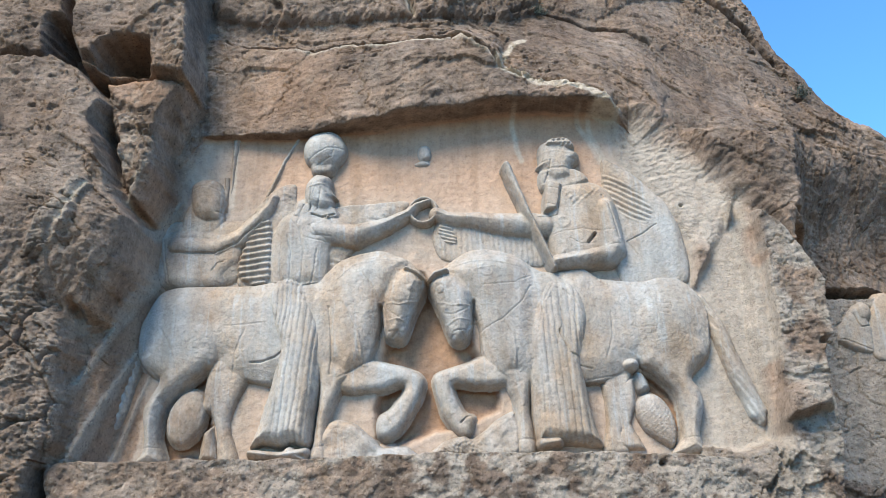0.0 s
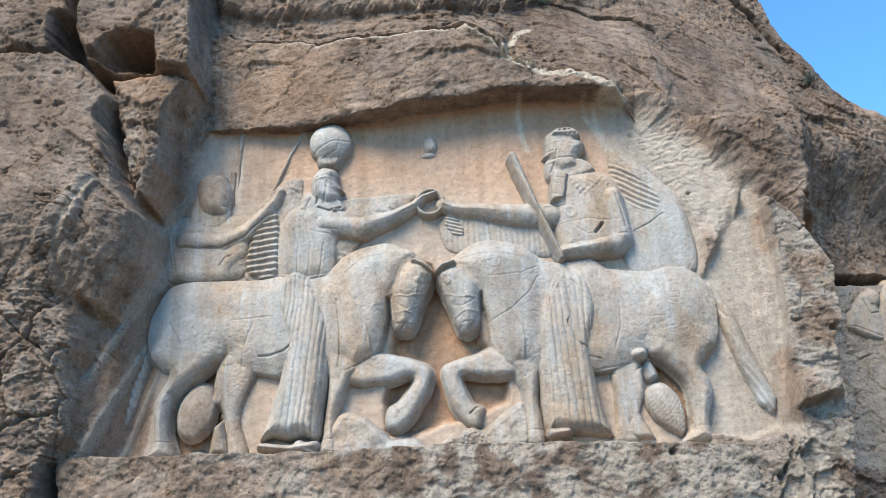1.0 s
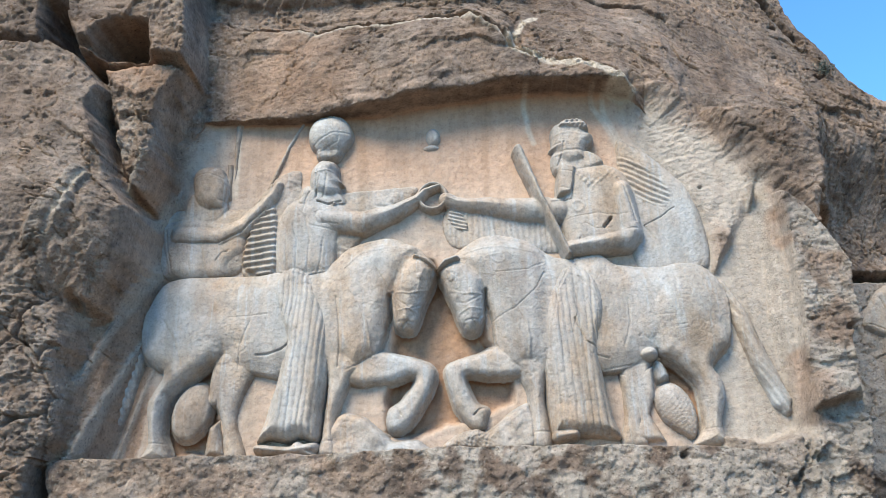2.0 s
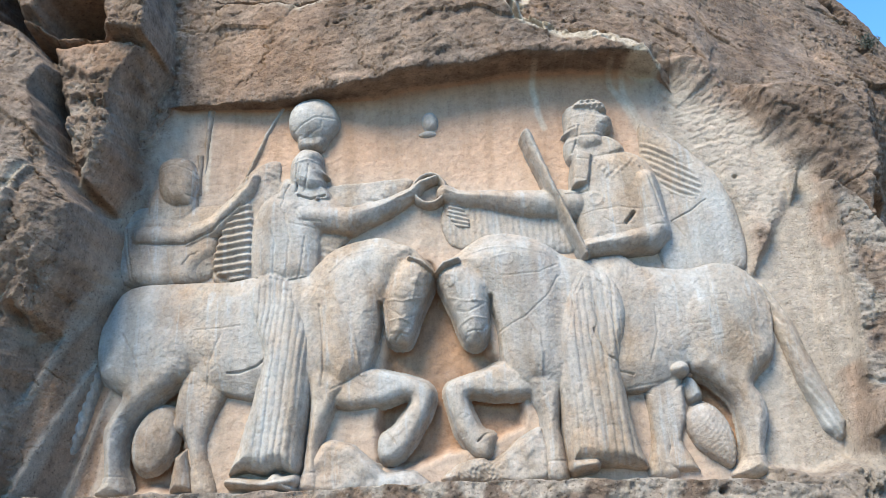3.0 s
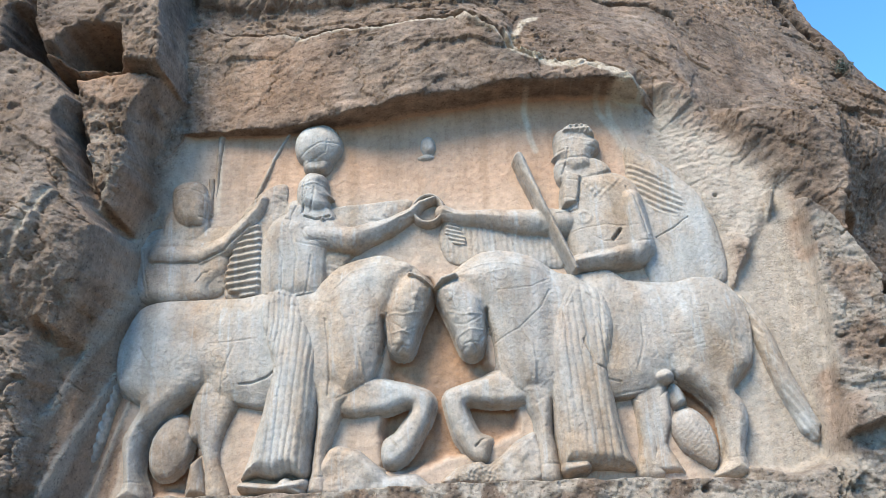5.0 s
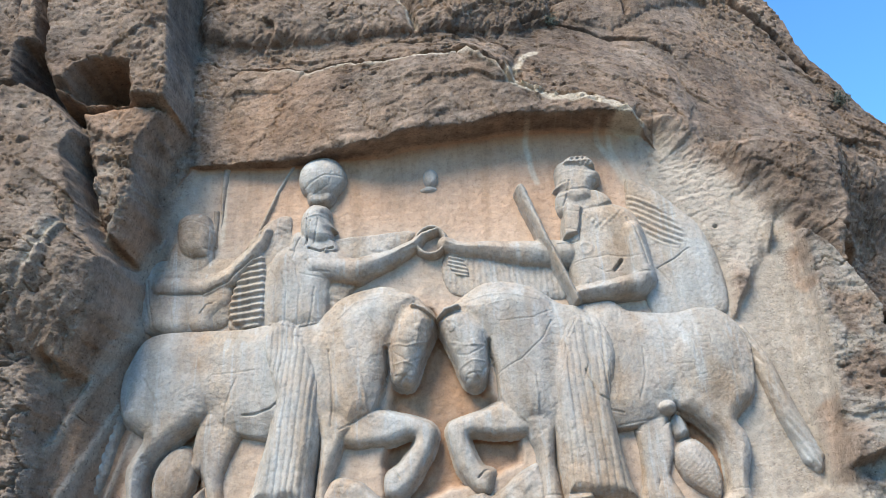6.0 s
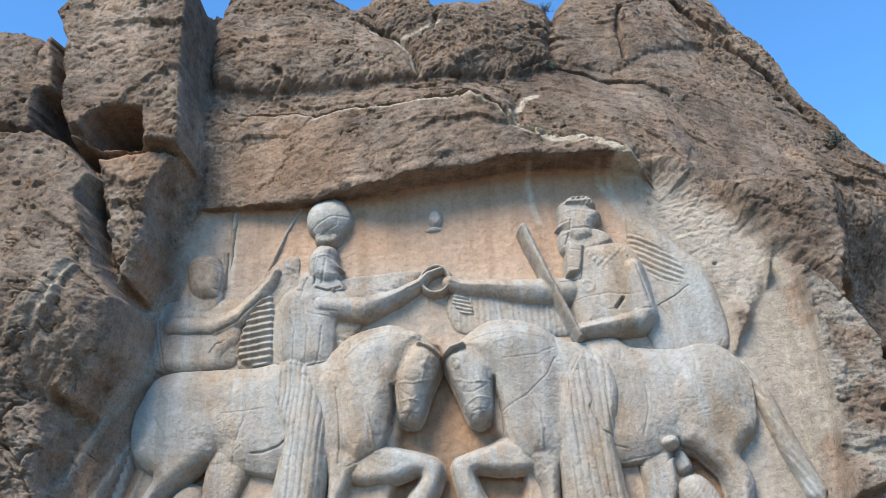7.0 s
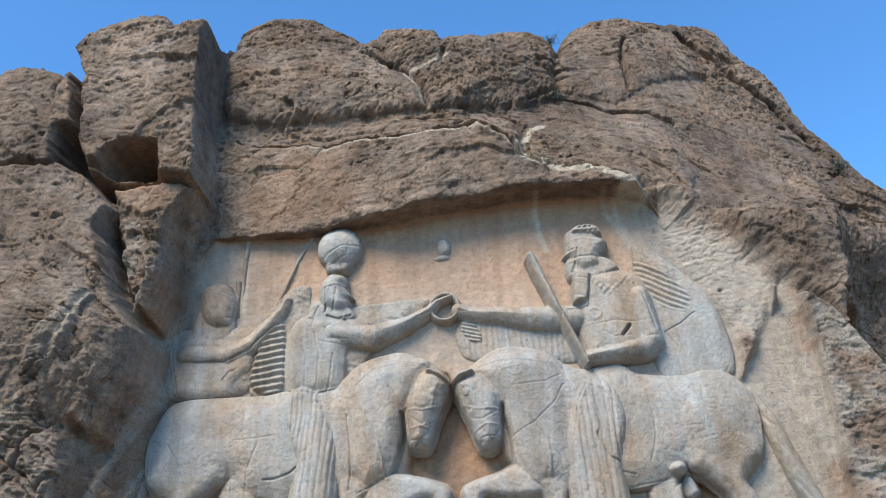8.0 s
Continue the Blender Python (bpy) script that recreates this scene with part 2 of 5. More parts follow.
PALE_BAND = [(2.09, 6.89), (2.53, 6.49), (3.21, 5.91), (3.34, 5.55), (3.07, 5.02), (2.69, 5.17), (2.48, 5.66), (2.03, 6.15)]
LEDGE_TOP = [(-5.57, 2.99), (-3.97, 2.93), (-2.65, 2.90), (-1.18, 2.88), (-0.10, 2.89), (0.98, 2.86), (2.26, 2.81), (2.73, 2.74), (3.19, 2.65)]
LEDGE = [(-4.02, 2.93), (-2.65, 2.90), (-1.18, 2.88), (-0.10, 2.89), (0.98, 2.86), (2.26, 2.81), (2.70, 2.74), (2.76, 2.46), (2.51, 0.33), (-3.80, 0.55)]
CRACK = [(-2.60, 8.02), (-2.26, 7.93), (-1.92, 7.88), (-1.48, 7.77), (-1.24, 7.84), (-0.57, 7.79), (-0.03, 7.81), (0.31, 7.81), (0.50, 7.65), (0.69, 7.51), (0.80, 7.31), (1.12, 7.15), (1.45, 7.11), (1.76, 6.98), (2.06, 6.79)]
VEIN_UP = [(1.09, 8.01), (0.95, 7.92), (0.82, 7.70), (0.74, 7.51), (0.82, 7.31), (1.16, 7.15), (1.48, 7.08), (1.76, 6.97), (2.06, 6.78)]
VEIN_TOP = [(-0.84, 9.43), (-0.62, 9.20), (-0.51, 9.00), (-0.38, 8.81), (-0.27, 8.51)]
VEIN_SIDE = [(-0.51, 9.13), (-0.22, 9.32), (0.00, 9.41)]
ARCH = [(0.01, 7.92), (0.12, 8.03), (0.36, 8.14), (0.67, 8.16), (0.85, 8.02)]
FAR_WALL = [(3.92, 5.20), (3.96, 4.89), (4.07, 4.62), (4.01, 4.01), (3.91, 3.84), (3.91, 3.43), (3.93, 3.09), (3.35, 0.27), (6.16, -0.08), (7.57, 4.50), (5.41, 5.07),]
FAR_PANEL = [(4.77, 4.98), (7.70, 4.94), (6.90, 2.32), (4.31, 2.75)]
SLOT_FAR = [(4.85, 5.04), (7.71, 4.95), (7.67, 4.83), (4.83, 4.95)]
CENTRE_DOME = [(-3.01, 11.2), (-2.88, 8.78), (-2.74, 8.45), (-2.12, 8.35), (-1.41, 8.32), (-0.27, 8.38), (-0.35, 8.84), (-0.74, 9.39), (-1.10, 10.9)]
ROUGH_TOP = [(-1.02, 10.53), (-0.74, 9.44), (-0.35, 8.84), (-0.23, 8.38), (0.38, 8.49), (0.99, 8.52), (1.36, 8.71), (1.54, 10.23)]
GULLY = [(3.35, 10.3), (3.8, 9.8), (4.1, 9.45), (4.42, 9.12), (4.66, 8.6), (4.8, 8.4)]
SKYLINE = [
    (-9.06, 9.23), (-5.46, 8.95), (-5.37, 9.1), (-5.0, 9.15), (-4.75, 9.11), (-4.6, 8.92), (-4.56, 8.6), (-4.52, 9.2), (-4.44, 9.48), (-4.34, 9.6), (-4.13, 9.68), (-3.63, 9.78), (-3.45, 9.72), (-3.34, 9.58), (-3.1, 9.62), (-2.97, 9.63), (-2.9, 9.52),
    (-2.83, 10.36), (-2.56, 10.66), (-2.41, 10.74), (-2.13, 10.78), (-1.82, 10.66), (-1.50, 10.37), (-1.18, 10.04), (-1.09, 10.04), (-0.86, 10.39), (-0.50, 10.40), (-0.15, 10.13), (-0.05, 9.91), (0.08, 9.96), (0.56, 10.01), (0.85, 10.1), (1.12, 10.15), (1.35, 10.02), (1.53, 9.78),
    (1.78, 10.28), (2.10, 10.53), (2.62, 10.66), (3.05, 10.70), (3.33, 10.74), (3.53, 10.68), (4.02, 10.88), (4.25, 10.6), (4.45, 10.12), (4.64, 9.92), (4.74, 9.65), (4.79, 9.3), (4.85, 8.85), (4.9, 8.6), (5.06, 8.45), (5.25, 8.15), (5.42, 7.85), (5.69, 7.64), (8.24, 5.97),
]

Z0, Z1, CELL = -0.2, 13.6, 0.0125
gx = np.concatenate([np.arange(-6.6, -5.0, 0.04), np.arange(-5.0, 5.8, CELL), np.arange(5.8, 7.4, 0.04)])


def line_at(x, points):
    return np.interp(x, [p[0] for p in points], [p[1] for p in points])


# rows of the sheet follow the ledge's top and the overhang's lip
lip_x = line_at(gx, LIP) + 0.014 * fbm(gx * 2.6, gx * 0, 3, 15) + 0.006 * grad_noise(gx * 16, gx * 0 + 4, 16)
ledge_x = line_at(gx, LEDGE_TOP) + 0.018 * fbm(gx * 3, gx * 0 + 2.2, 4, 77) + 0.006 * grad_noise(gx * 15, gx * 0 + 9, 78)
low = np.concatenate([np.linspace(0, 0.62, 40)[:-1], np.linspace(0.62, 1, 95)])[:, None]
mid = np.linspace(0, 1, 325)[:, None]
high = np.concatenate([np.linspace(0, 0.64, 320)[:-1], np.linspace(0.64, 1, 70)])[:, None]
n_low, n_mid, n_high = len(low), len(mid), len(high)
FOLD = np.array([0.25, 0.5, 0.75])[:, None]
Z = np.concatenate([Z0 + (ledge_x - Z0) * low, ledge_x + 0.004 * FOLD, ledge_x + 0.004 + (lip_x - ledge_x - 0.004) * mid,
                    lip_x + 0.004 * FOLD, lip_x + 0.004 + (Z1 - lip_x - 0.004) * high])
X = np.broadcast_to(gx, Z.shape)
below_ledge = np.concatenate([np.ones(n_low), 1 - FOLD[:, 0], np.zeros(n_mid + 3 + n_high)])[:, None] * np.ones(len(gx))
below_lip = np.concatenate([np.ones(n_low + 3 + n_mid), 1 - FOLD[:, 0], np.zeros(n_high)])[:, None] * np.ones(len(gx))
lip_z, ledge_z = np.broadcast_to(lip_x, Z.shape), np.broadcast_to(ledge_x, Z.shape)
in_lip = (X > LIP[0][0]) & (X < LIP[-1][0])


def skyline_at(x):
    p = np.array(SKYLINE)
    return np.interp(x, p[:, 0], p[:, 1])


top = skyline_at(gx) + 0.05 + 0.05 * step(-1.2, 2.0, gx) + 0.13 * step(3.4, 4.3, gx)
top = top + 0.05 * fbm(gx * 2.2, gx * 0 + 3.3, 4, 5) + 0.025 * grad_noise(gx * 9, gx * 0 + 1.7, 8)
TOP = np.broadcast_to(top, X.shape)
over = np.maximum(Z - TOP, 0)            # past the skyline the sheet runs back
ZS = np.minimum(Z, TOP)

# wandering edges
wx = X + 0.05 * fbm(X * 1.7, ZS * 1.7, 4, 11) + 0.016 * grad_noise(X * 11, ZS * 11, 12)
wz = ZS + 0.05 * fbm(X * 1.7, ZS * 1.7, 4, 23) + 0.016 * grad_noise(X * 11, ZS * 11, 24)

crack_z = np.interp(X, [p[0] for p in CRACK], [p[1] for p in CRACK])

# face round the panel, leaning back above the crack and away to the right
Y = -0.12 - 0.31 * step(-2.9, 0.2, X) * step(3.0, 1.9, X) * step(8.6, 7.4, ZS) * step(6.2, 6.8, ZS)
Y = Y + 0.30 * np.maximum(ZS - crack_z, 0) + 0.12 * step(0, 0.12, wz - crack_z) + 0.05 * np.maximum(ZS - 9.5, 0) ** 2
Y = Y + 0.42 * np.maximum(X - 2.6, 0) * np.maximum(step(5.9, 7.6, ZS), step(4.0, 4.6, X))
Y = Y + 0.55 * step(3.95, 4.4, X) * step(6.7, 5.5, ZS)
chan = step(-2.6, -4.3, X)
Y = np.where(ZS < 6.9, Y * (1 - chan) - 0.55 * chan, Y)
flute = 1 - 2 * np.abs(np.sin((X - 0.42 * (ZS - 3.0)) * 12 + 1.6 * grad_noise(X * 1.2, ZS * 0.4, 40))) * step(6.8, 6.2, ZS)
# upper masses
dome = zone(wx, wz, CENTRE_DOME, 0.12)
Y = Y - 0.10 * dome
SHOULDER = [(1.60, 11.1), (1.39, 8.82), (2.11, 8.56), (3.1, 9.3), (4.1, 9.6), (4.4, 11.2)]
LOW_BLOCK = [(0.01, 8.00), (0.37, 8.20), (0.67, 8.23), (0.90, 8.09), (0.76, 7.69), (0.80, 7.41), (0.39, 7.63), (0.14, 7.84)]
for outline, rise, reach in ((CENTRE_DOME, 0.22, 0.9), (ROUGH_TOP, 0.22, 0.7), (SHOULDER, 0.15, 0.8), (LOW_BLOCK, 0.10, 0.25)):
    inner = np.clip(-sd_poly(wx, wz, outline) / reach, 0, 1)
    Y = Y - rise * np.sqrt(1 - (1 - inner) ** 2)
for joint in ([(-1.12, 9.71), (-0.75, 9.50), (-0.36, 8.92), (-0.24, 8.45)], [(-1.05, 9.63), (-0.91, 9.50), (-0.75, 9.50)], [(-0.03, 9.52), (-0.10, 9.31), (-0.31, 9.19)], [(1.50, 9.42), (1.19, 9.34), (1.34, 9.06), (1.41, 8.82), (1.04, 8.64)], [(2.32, 8.85), (2.32, 9.38), (2.44, 9.87)], [(1.36, 8.69), (1.74, 8.56), (2.14, 8.40), (2.47, 8.33), (2.72, 8.17)]):
    Y = Y + 0.10 * step(0.05, 0.0, sd_path(wx, wz, joint))
rough = zone(wx, wz, ROUGH_TOP, 0.1)
Y = Y - 0.05 * rough
# the far wall behind the buttress
far = zone(wx, wz, FAR_WALL, 0.1)
Y = Y * (1 - far) + 1.4 * far
# the nose and the buttress
nose = zone(wx, wz, NOSE, 0.1)
Y = Y * (1 - nose) + (-0.28 + 0.1 * (5.9 - ZS)) * nose
pale_band = zone(wx, wz, PALE_BAND, 0.18)
Y = Y * (1 - pale_band) - 0.05 * pale_band
butt = zone(X + 0.4 * (wx - X), ZS + 0.4 * (wz - ZS), BUTTRESS, 0.022)
Y = Y * (1 - butt) + (-0.32 + 0.12 * (X - 3.9)) * butt
slab = zone(wx, wz, BOULDER_SLAB, 0.05)
Y = Y - 0.22 * slab
strip = zone(X + 0.3 * (wx - X), ZS + 0.3 * (wz - ZS), [(3.26, 5.66), (3.41, 5.54), (3.43, 4.76), (3.42, 4.07), (3.33, 3.25), (3.21, 2.69), (3.24, 3.60), (3.23, 4.33), (3.23, 4.97)], 0.018)
Y = Y * (1 - strip) + (-0.17 + 0.02 * fbm(X * 3, ZS * 3, 3, 35)) * strip
# left masses
block = zone(X + 0.4 * (wx - X), ZS + 0.4 * (wz - ZS), BLOCK_LEFT, 0.04)
Y = Y * (1 - block) + (-0.85 + 0.25 * np.maximum(X + 2.75, 0) + 0.1 * (ZS - 8)) * block
block2 = zone(wx, wz, BLOCK_FAR_LEFT, 0.1)
Y = Y * (1 - block2) + (-0.75 + 0.12 * (ZS - 8)) * block2
drip = zone(wx, wz, DRIP, 0.06)
Y = Y * (1 - drip) + (-0.76 + 0.10 * (ZS - 6.5) - 0.10 * step(6.6, 7.2, ZS) + 0.12 * step(6.2, 5.6, ZS)) * drip
left_d = sd_poly(wx, wz, ROCK_LEFT)
left_soft = 0.06 + 0.03 * step(5.9, 5.0, ZS)
left = step(left_soft, -left_soft, left_d)
Y = Y * (1 - left) + (-1.15 + 0.18 * (X + 3.6) + 0.12 * np.maximum(ZS - 5.5, 0) + 0.22 * step(5.3, 4.4, ZS) + 0.14 * np.clip(4.6 - ZS, 0, 1.6)) * left
# the shoulder's lower lobe curls back under itself; a grey slab leans on its face
bulge_d = sd_path(X + 0.5 * (wx - X), ZS + 0.5 * (wz - ZS), BULGE)
inner = np.clip(bulge_d / 0.45, 0, 1)
Y = Y + 0.34 * left * (1 - np.sqrt(1 - (1 - inner) ** 2))
slab_grey = zone(wx, wz, GREY_SLAB, 0.03)
Y = Y - 0.07 * slab_grey
# the cut wedge below the niche, and the niche: a low roof over a flat floor
wedge = zone(X + 0.3 * (wx - X), ZS + 0.3 * (wz - ZS), WEDGE, 0.03) * (1 - left)
Y = Y * (1 - wedge) + (-0.80 + 0.10 * (ZS - 6.8) + 0.05 * (X + 3.3)) * wedge
niche_d = sd_poly(X + 0.6 * (wx - X), ZS + 0.6 * (wz - ZS), NICHE)
niche = step(0.03, -0.03, niche_d) * (1 - left)
Y = Y + niche * np.clip(0.12 + 1.9 * np.maximum(ZS - 7.08, 0), 0, 0.85) * step(0.02, -0.14, niche_d)
# rock ledge at the foot
ledge = below_ledge * np.minimum(step(0.04, -0.04, LEDGE[0][0] + 0.1 - wx), step(0.22, -0.12, wx + 0.08 * fbm(X * 5, ZS * 5, 3, 46) - np.interp(ZS, [0.0, LEDGE[6][1]], [LEDGE[6][0] + 0.3, LEDGE[6][0]])))

# relief of the natural rock, laid over the folded face
U, V = X + 0.93 * Y, ZS + 0.71 * Y
rugged = step(-0.25, 0.45, fbm(U * 0.7, V * 0.7, 3, 160))
c1, j1 = chunks(U * 1.3 + 0.3 * fbm(U, V, 3, 3), V * 1.7 + 0.3 * fbm(U, V, 3, 4), 50)
c2, j2 = chunks(U * 5.5 + 0.5 * fbm(U * 3, V * 3, 3, 6), V * 7 + 0.5 * fbm(U * 3, V * 3, 3, 7), 60)
relief = 0.05 * c1 + 0.06 * fbm(U * 0.8, V * 0.8, 5, 70) + 0.007 * c2 * rugged
hollow = step(0.38, 0.7, fbm(U * 2.6, V * 3.6, 5, 120, 0.6)) * 0.022 + step(0.36, 0.6, fbm(U * 8.5, V * 10, 3, 130)) * 0.018 * (0.35 + rugged)
hollow = hollow + 0.06 * step(0.016, 0.0, np.abs(fbm(U * 0.5, V * 0.9, 5, 140, 0.55))) + 0.03 * step(0.014, 0.0, np.abs(fbm(U * 1.2, V * 0.8, 5, 150, 0.55)))
c3, j3 = chunks(U * 13 + 0.6 * fbm(U * 6, V * 6, 2, 8), V * 15 + 0.6 * fbm(U * 6, V * 6, 2, 9), 65)
crust = 1 - 2 * np.abs(grad_noise(U * 17 + fbm(U * 8, V * 8, 2, 91), V * 20, 92))
relief = relief + hollow + 0.014 * (ridged(U * 4, V * 5.5, 3, 80) - 0.8) * (0.4 + rugged) + 0.017 * fbm(U * 9, V * 12, 3, 90, 0.65)
relief = relief + (0.25 + 0.75 * rugged) * (0.006 * c3 + 0.006 * crust + 0.008 * fbm(U * 27, V * 30, 2, 93))
# bedding: short broken steps that run along the face
bed = fbm(U * 0.9 + 0.5 * V, V * 5.2 - 1.1 * U, 4, 170, 0.55)
relief = relief - 0.018 * step(0.1, 0.16, bed) * step(0.5, 0.3, bed) * (0.3 + 0.7 * rugged)
broken = zone(wx, wz, [(-6.14, 4.77), (-3.91, 4.66), (-3.72, 3.91), (-3.66, 3.06), (-3.79, 2.38), (-5.61, 2.45)], 0.15)
crumbly = np.clip(zone(wx, wz, [(-6.28, 4.79), (-3.98, 4.68), (-3.69, 3.10), (-5.87, 2.98)], 0.2) + 0.8 * step(3.6, 2.8, ZS) * butt + 0.5 * rough + 0.1 * pale_band + 0.6 * ledge + 0.5 * drip + 0.25 * butt, 0, 1)
relief = relief + broken * (0.04 * step(0.1, 0.0, j2) + 0.07 * step(0.07, 0.0, j1) - 0.06 * c2 - 0.06 * c1 - 0.012 * c3) + crumbly * (0.03 * c2 - 0.02 * step(0.12, 0.0, j2) + 0.012 * c3) + 0.016 * crumbly * fbm(U * 20, V * 20, 2, 95)
smooth_part = np.clip(zone(wx, wz, [(-3.05, 5.6), (-3.35, 5.6), (-3.75, 5.1), (-3.75, 4.4), (-3.7, 3.0), (-3.3, 2.97), (-3.1, 4.35)], 0.12)  * (1 - left) + wedge + 0.6 * niche + 0.8 * zone(wx, wz, FAR_PANEL, 0.05), 0, 1)
plain_face = zone(wx, wz, [(1.2, 8.4), (1.9, 7.1), (2.9, 6.6), (4.2, 7.0), (4.6, 8.2), (3.2, 9.6), (1.8, 9.6)], 0.25)
overhang = zone(wx, wz, [(-2.7, 6.7), (-2.6, 7.95), (0.2, 7.75), (0.7, 7.2), (1.9, 6.9)], 0.1)
top_face = zone(wx, wz, [(-6.5, 7.1), (-4.2, 7.1), (-3.8, 6.8), (-3.9, 6.2), (-3.7, 5.8), (-4.1, 5.2), (-6.5, 5.0)], 0.2)
relief = relief * (1 - 0.5 * smooth_part) * (1 - 0.6 * pale_band) * (1 - 0.42 * plain_face) * (1 - 0.35 * overhang) * (1 - 0.45 * top_face) * (1 - 0.4 * butt) * (1 - 0.8 * strip)

# the cut panel
panel_d = sd_poly(X + 0.4 * (wx - X), ZS + 0.4 * (wz - ZS), PANEL)
panel_soft = 0.05 + 0.07 * step(-1.9, -2.6, X) + 0.12 * step(1.6, 2.1, X) * step(5.0, 5.8, ZS)
panel = step(panel_soft, -panel_soft, panel_d) * np.where(in_lip, below_lip, 1.0)
# rubble apron where the ledge runs out against the buttress
apron = zone(wx, wz, [(2.5, 2.92), (2.95, 2.86), (3.3, 2.98), (3.7, 2.2), (3.5, 0.4), (2.4, 0.4)], 0.07)
panel = panel * (1 - apron)
Y = Y * (1 - apron) + (-0.40 + 0.05 * c1 + 0.03 * c2) * apron
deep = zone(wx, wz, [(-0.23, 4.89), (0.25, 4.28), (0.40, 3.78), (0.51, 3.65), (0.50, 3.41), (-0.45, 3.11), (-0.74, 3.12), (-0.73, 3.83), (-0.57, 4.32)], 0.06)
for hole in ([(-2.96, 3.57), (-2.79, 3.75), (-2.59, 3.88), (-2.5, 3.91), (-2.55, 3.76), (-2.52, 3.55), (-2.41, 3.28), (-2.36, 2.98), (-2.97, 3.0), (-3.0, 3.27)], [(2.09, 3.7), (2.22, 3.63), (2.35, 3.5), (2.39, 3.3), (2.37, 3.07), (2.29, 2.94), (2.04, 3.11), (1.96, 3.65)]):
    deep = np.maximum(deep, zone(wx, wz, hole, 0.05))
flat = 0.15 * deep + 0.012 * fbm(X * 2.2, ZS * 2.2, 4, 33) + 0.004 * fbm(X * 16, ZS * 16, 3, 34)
Y = (Y + relief) * (1 - panel) + flat * panel
# rain-worn flutes in the hollow beside the panel
chan_zone = zone(wx, wz, [(-4.16, 2.81), (-4.25, 3.88), (-4.20, 4.60), (-4.13, 4.72), (-3.91, 4.97), (-3.65, 5.34), (-3.45, 5.80), (-3.09, 6.03), (-2.94, 5.85), (-3.00, 5.18), (-3.04, 4.67), (-3.16, 3.83), (-3.25, 2.77)], 0.06) * (1 - ledge) * (1 - left)
Y = Y - 0.035 * chan_zone * flute - 0.006 * chan_zone * np.sin((X - 0.42 * (ZS - 3.0)) * 47)
# lip of the overhang: fine broken edge
Y = Y - 0.03 * step(0.1, 0.0, np.abs(ZS - lip_z - 0.05)) * (1 - panel) * step(-2.6, -1.5, X) * step(2.2, 1.9, X)
Y = Y * (1 - ledge) + (-0.55 + 0.04 * np.maximum(X - 2.2, 0) + 0.05 * fbm(X * 1.3, ZS * 1.3, 4, 44) + 0.016 * c2 + 0.012 * c3 + 0.006 * (ridged(X * 5, ZS * 6, 3, 81) - 0.8) + 0.022 * fbm(X * 7, ZS * 9, 4, 82, 0.6)) * ledge
# joints and openings
crack_d = np.abs(sd_path(wx, wz, CRACK))
Y = Y + 0.15 * step(0.045, 0.0, crack_d) * (X < 1.0)
Y = Y + 0.32 * step(0.1, 0.0, sd_path(wx, wz, GULLY))
Y = Y + 0.15 * step(0.06, 0.0, sd_path(wx, wz, ARCH))
# pockets weathered into the rock: x, z, half width
POCKETS = [(-4.129, 6.933, 0.043), (-4.576, 5.719, 0.047), (-4.081, 5.992, 0.036), (-4.552, 7.787, 0.058), (4.901, 7.752, 0.098), (4.418, 8.497, 0.069), (4.251, 7.915, 0.060),
           (3.796, 7.107, 0.042), (2.661, 5.611, 0.044), (0.535, 7.123, 0.039), (2.375, 8.029, 0.043), (3.883, 3.917, 0.090), (3.702, 3.807, 0.034), (3.502, 4.006, 0.045), (3.933, 5.423, 0.085)]
for px, pz, pr in POCKETS:
    Y = Y + 1.3 * pr * step(1.0, 0.2, np.hypot((wx - px) / pr, (wz - pz) / (0.6 * pr)))
Y = Y + 0.4 * zone(wx, wz, [(-4.02, 2.32), (-3.94, 2.87), (-3.89, 2.86), (-3.85, 2.31)], 0.03)
Y = Y + 0.035 * step(0.05, 0.0, sd_path(wx, wz, [(-3.59, 5.63), (-3.73, 5.40), (-3.85, 5.13), (-3.88, 4.80), (-3.85, 4.34)]))
Y = Y + 0.35 * zone(wx, wz, SLOT_FAR, 0.03)
Y = Y + 0.30 * step(0.12, 0.0, sd_path(wx, wz, [(-6.27, 7.52), (-4.72, 7.43), (-4.49, 7.36)])) + 0.2 * step(0.08, 0, sd_path(wx, wz, [(-4.29, 8.32), (-4.14, 7.68), (-4.01, 7.29), (-3.76, 7.23)]))
Y = Y + 0.12 * step(0.05, 0, np.hypot(X - 2.014, ZS - 2.722)) * step(0, 0.02, 1 + X * 0)
# rounded crest: the last stretch below the skyline leans back, then the sheet runs off behind
edge = np.maximum(0.45 - (TOP - ZS), 0)
Y = Y + 1.1 * edge ** 2 + over * 2.2

# tones: pale, ochre, vein
# ledge: pale patches, toned down leftward as the shoulder's painted shadow
pale = np.clip(0.7 * far * zone(wx, wz, FAR_PANEL, 0.05) + 1.0 * pale_band + 0.4 * zone(wx, wz, [(-6.28, 4.79), (-3.98, 4.68), (-3.69, 3.10), (-5.90, 3.09)], 0.2) * step(-0.1, 0.4, c2) + 1.0 * butt * step(-0.4, 0.2, fbm(X * 2, ZS * 2, 3, 66))
               + 0.95 * ledge * step(-0.1, 0.3, fbm(X * 2.5, ZS * 2.5, 4, 67) + 0.25 * step(-1.0, 1.5, X)) * (0.35 + 0.65 * step(-3.0, -0.6, X)) + 0.5 * drip * step(0.1, 0.4, c2) + 0.6 * apron, 0, 1)
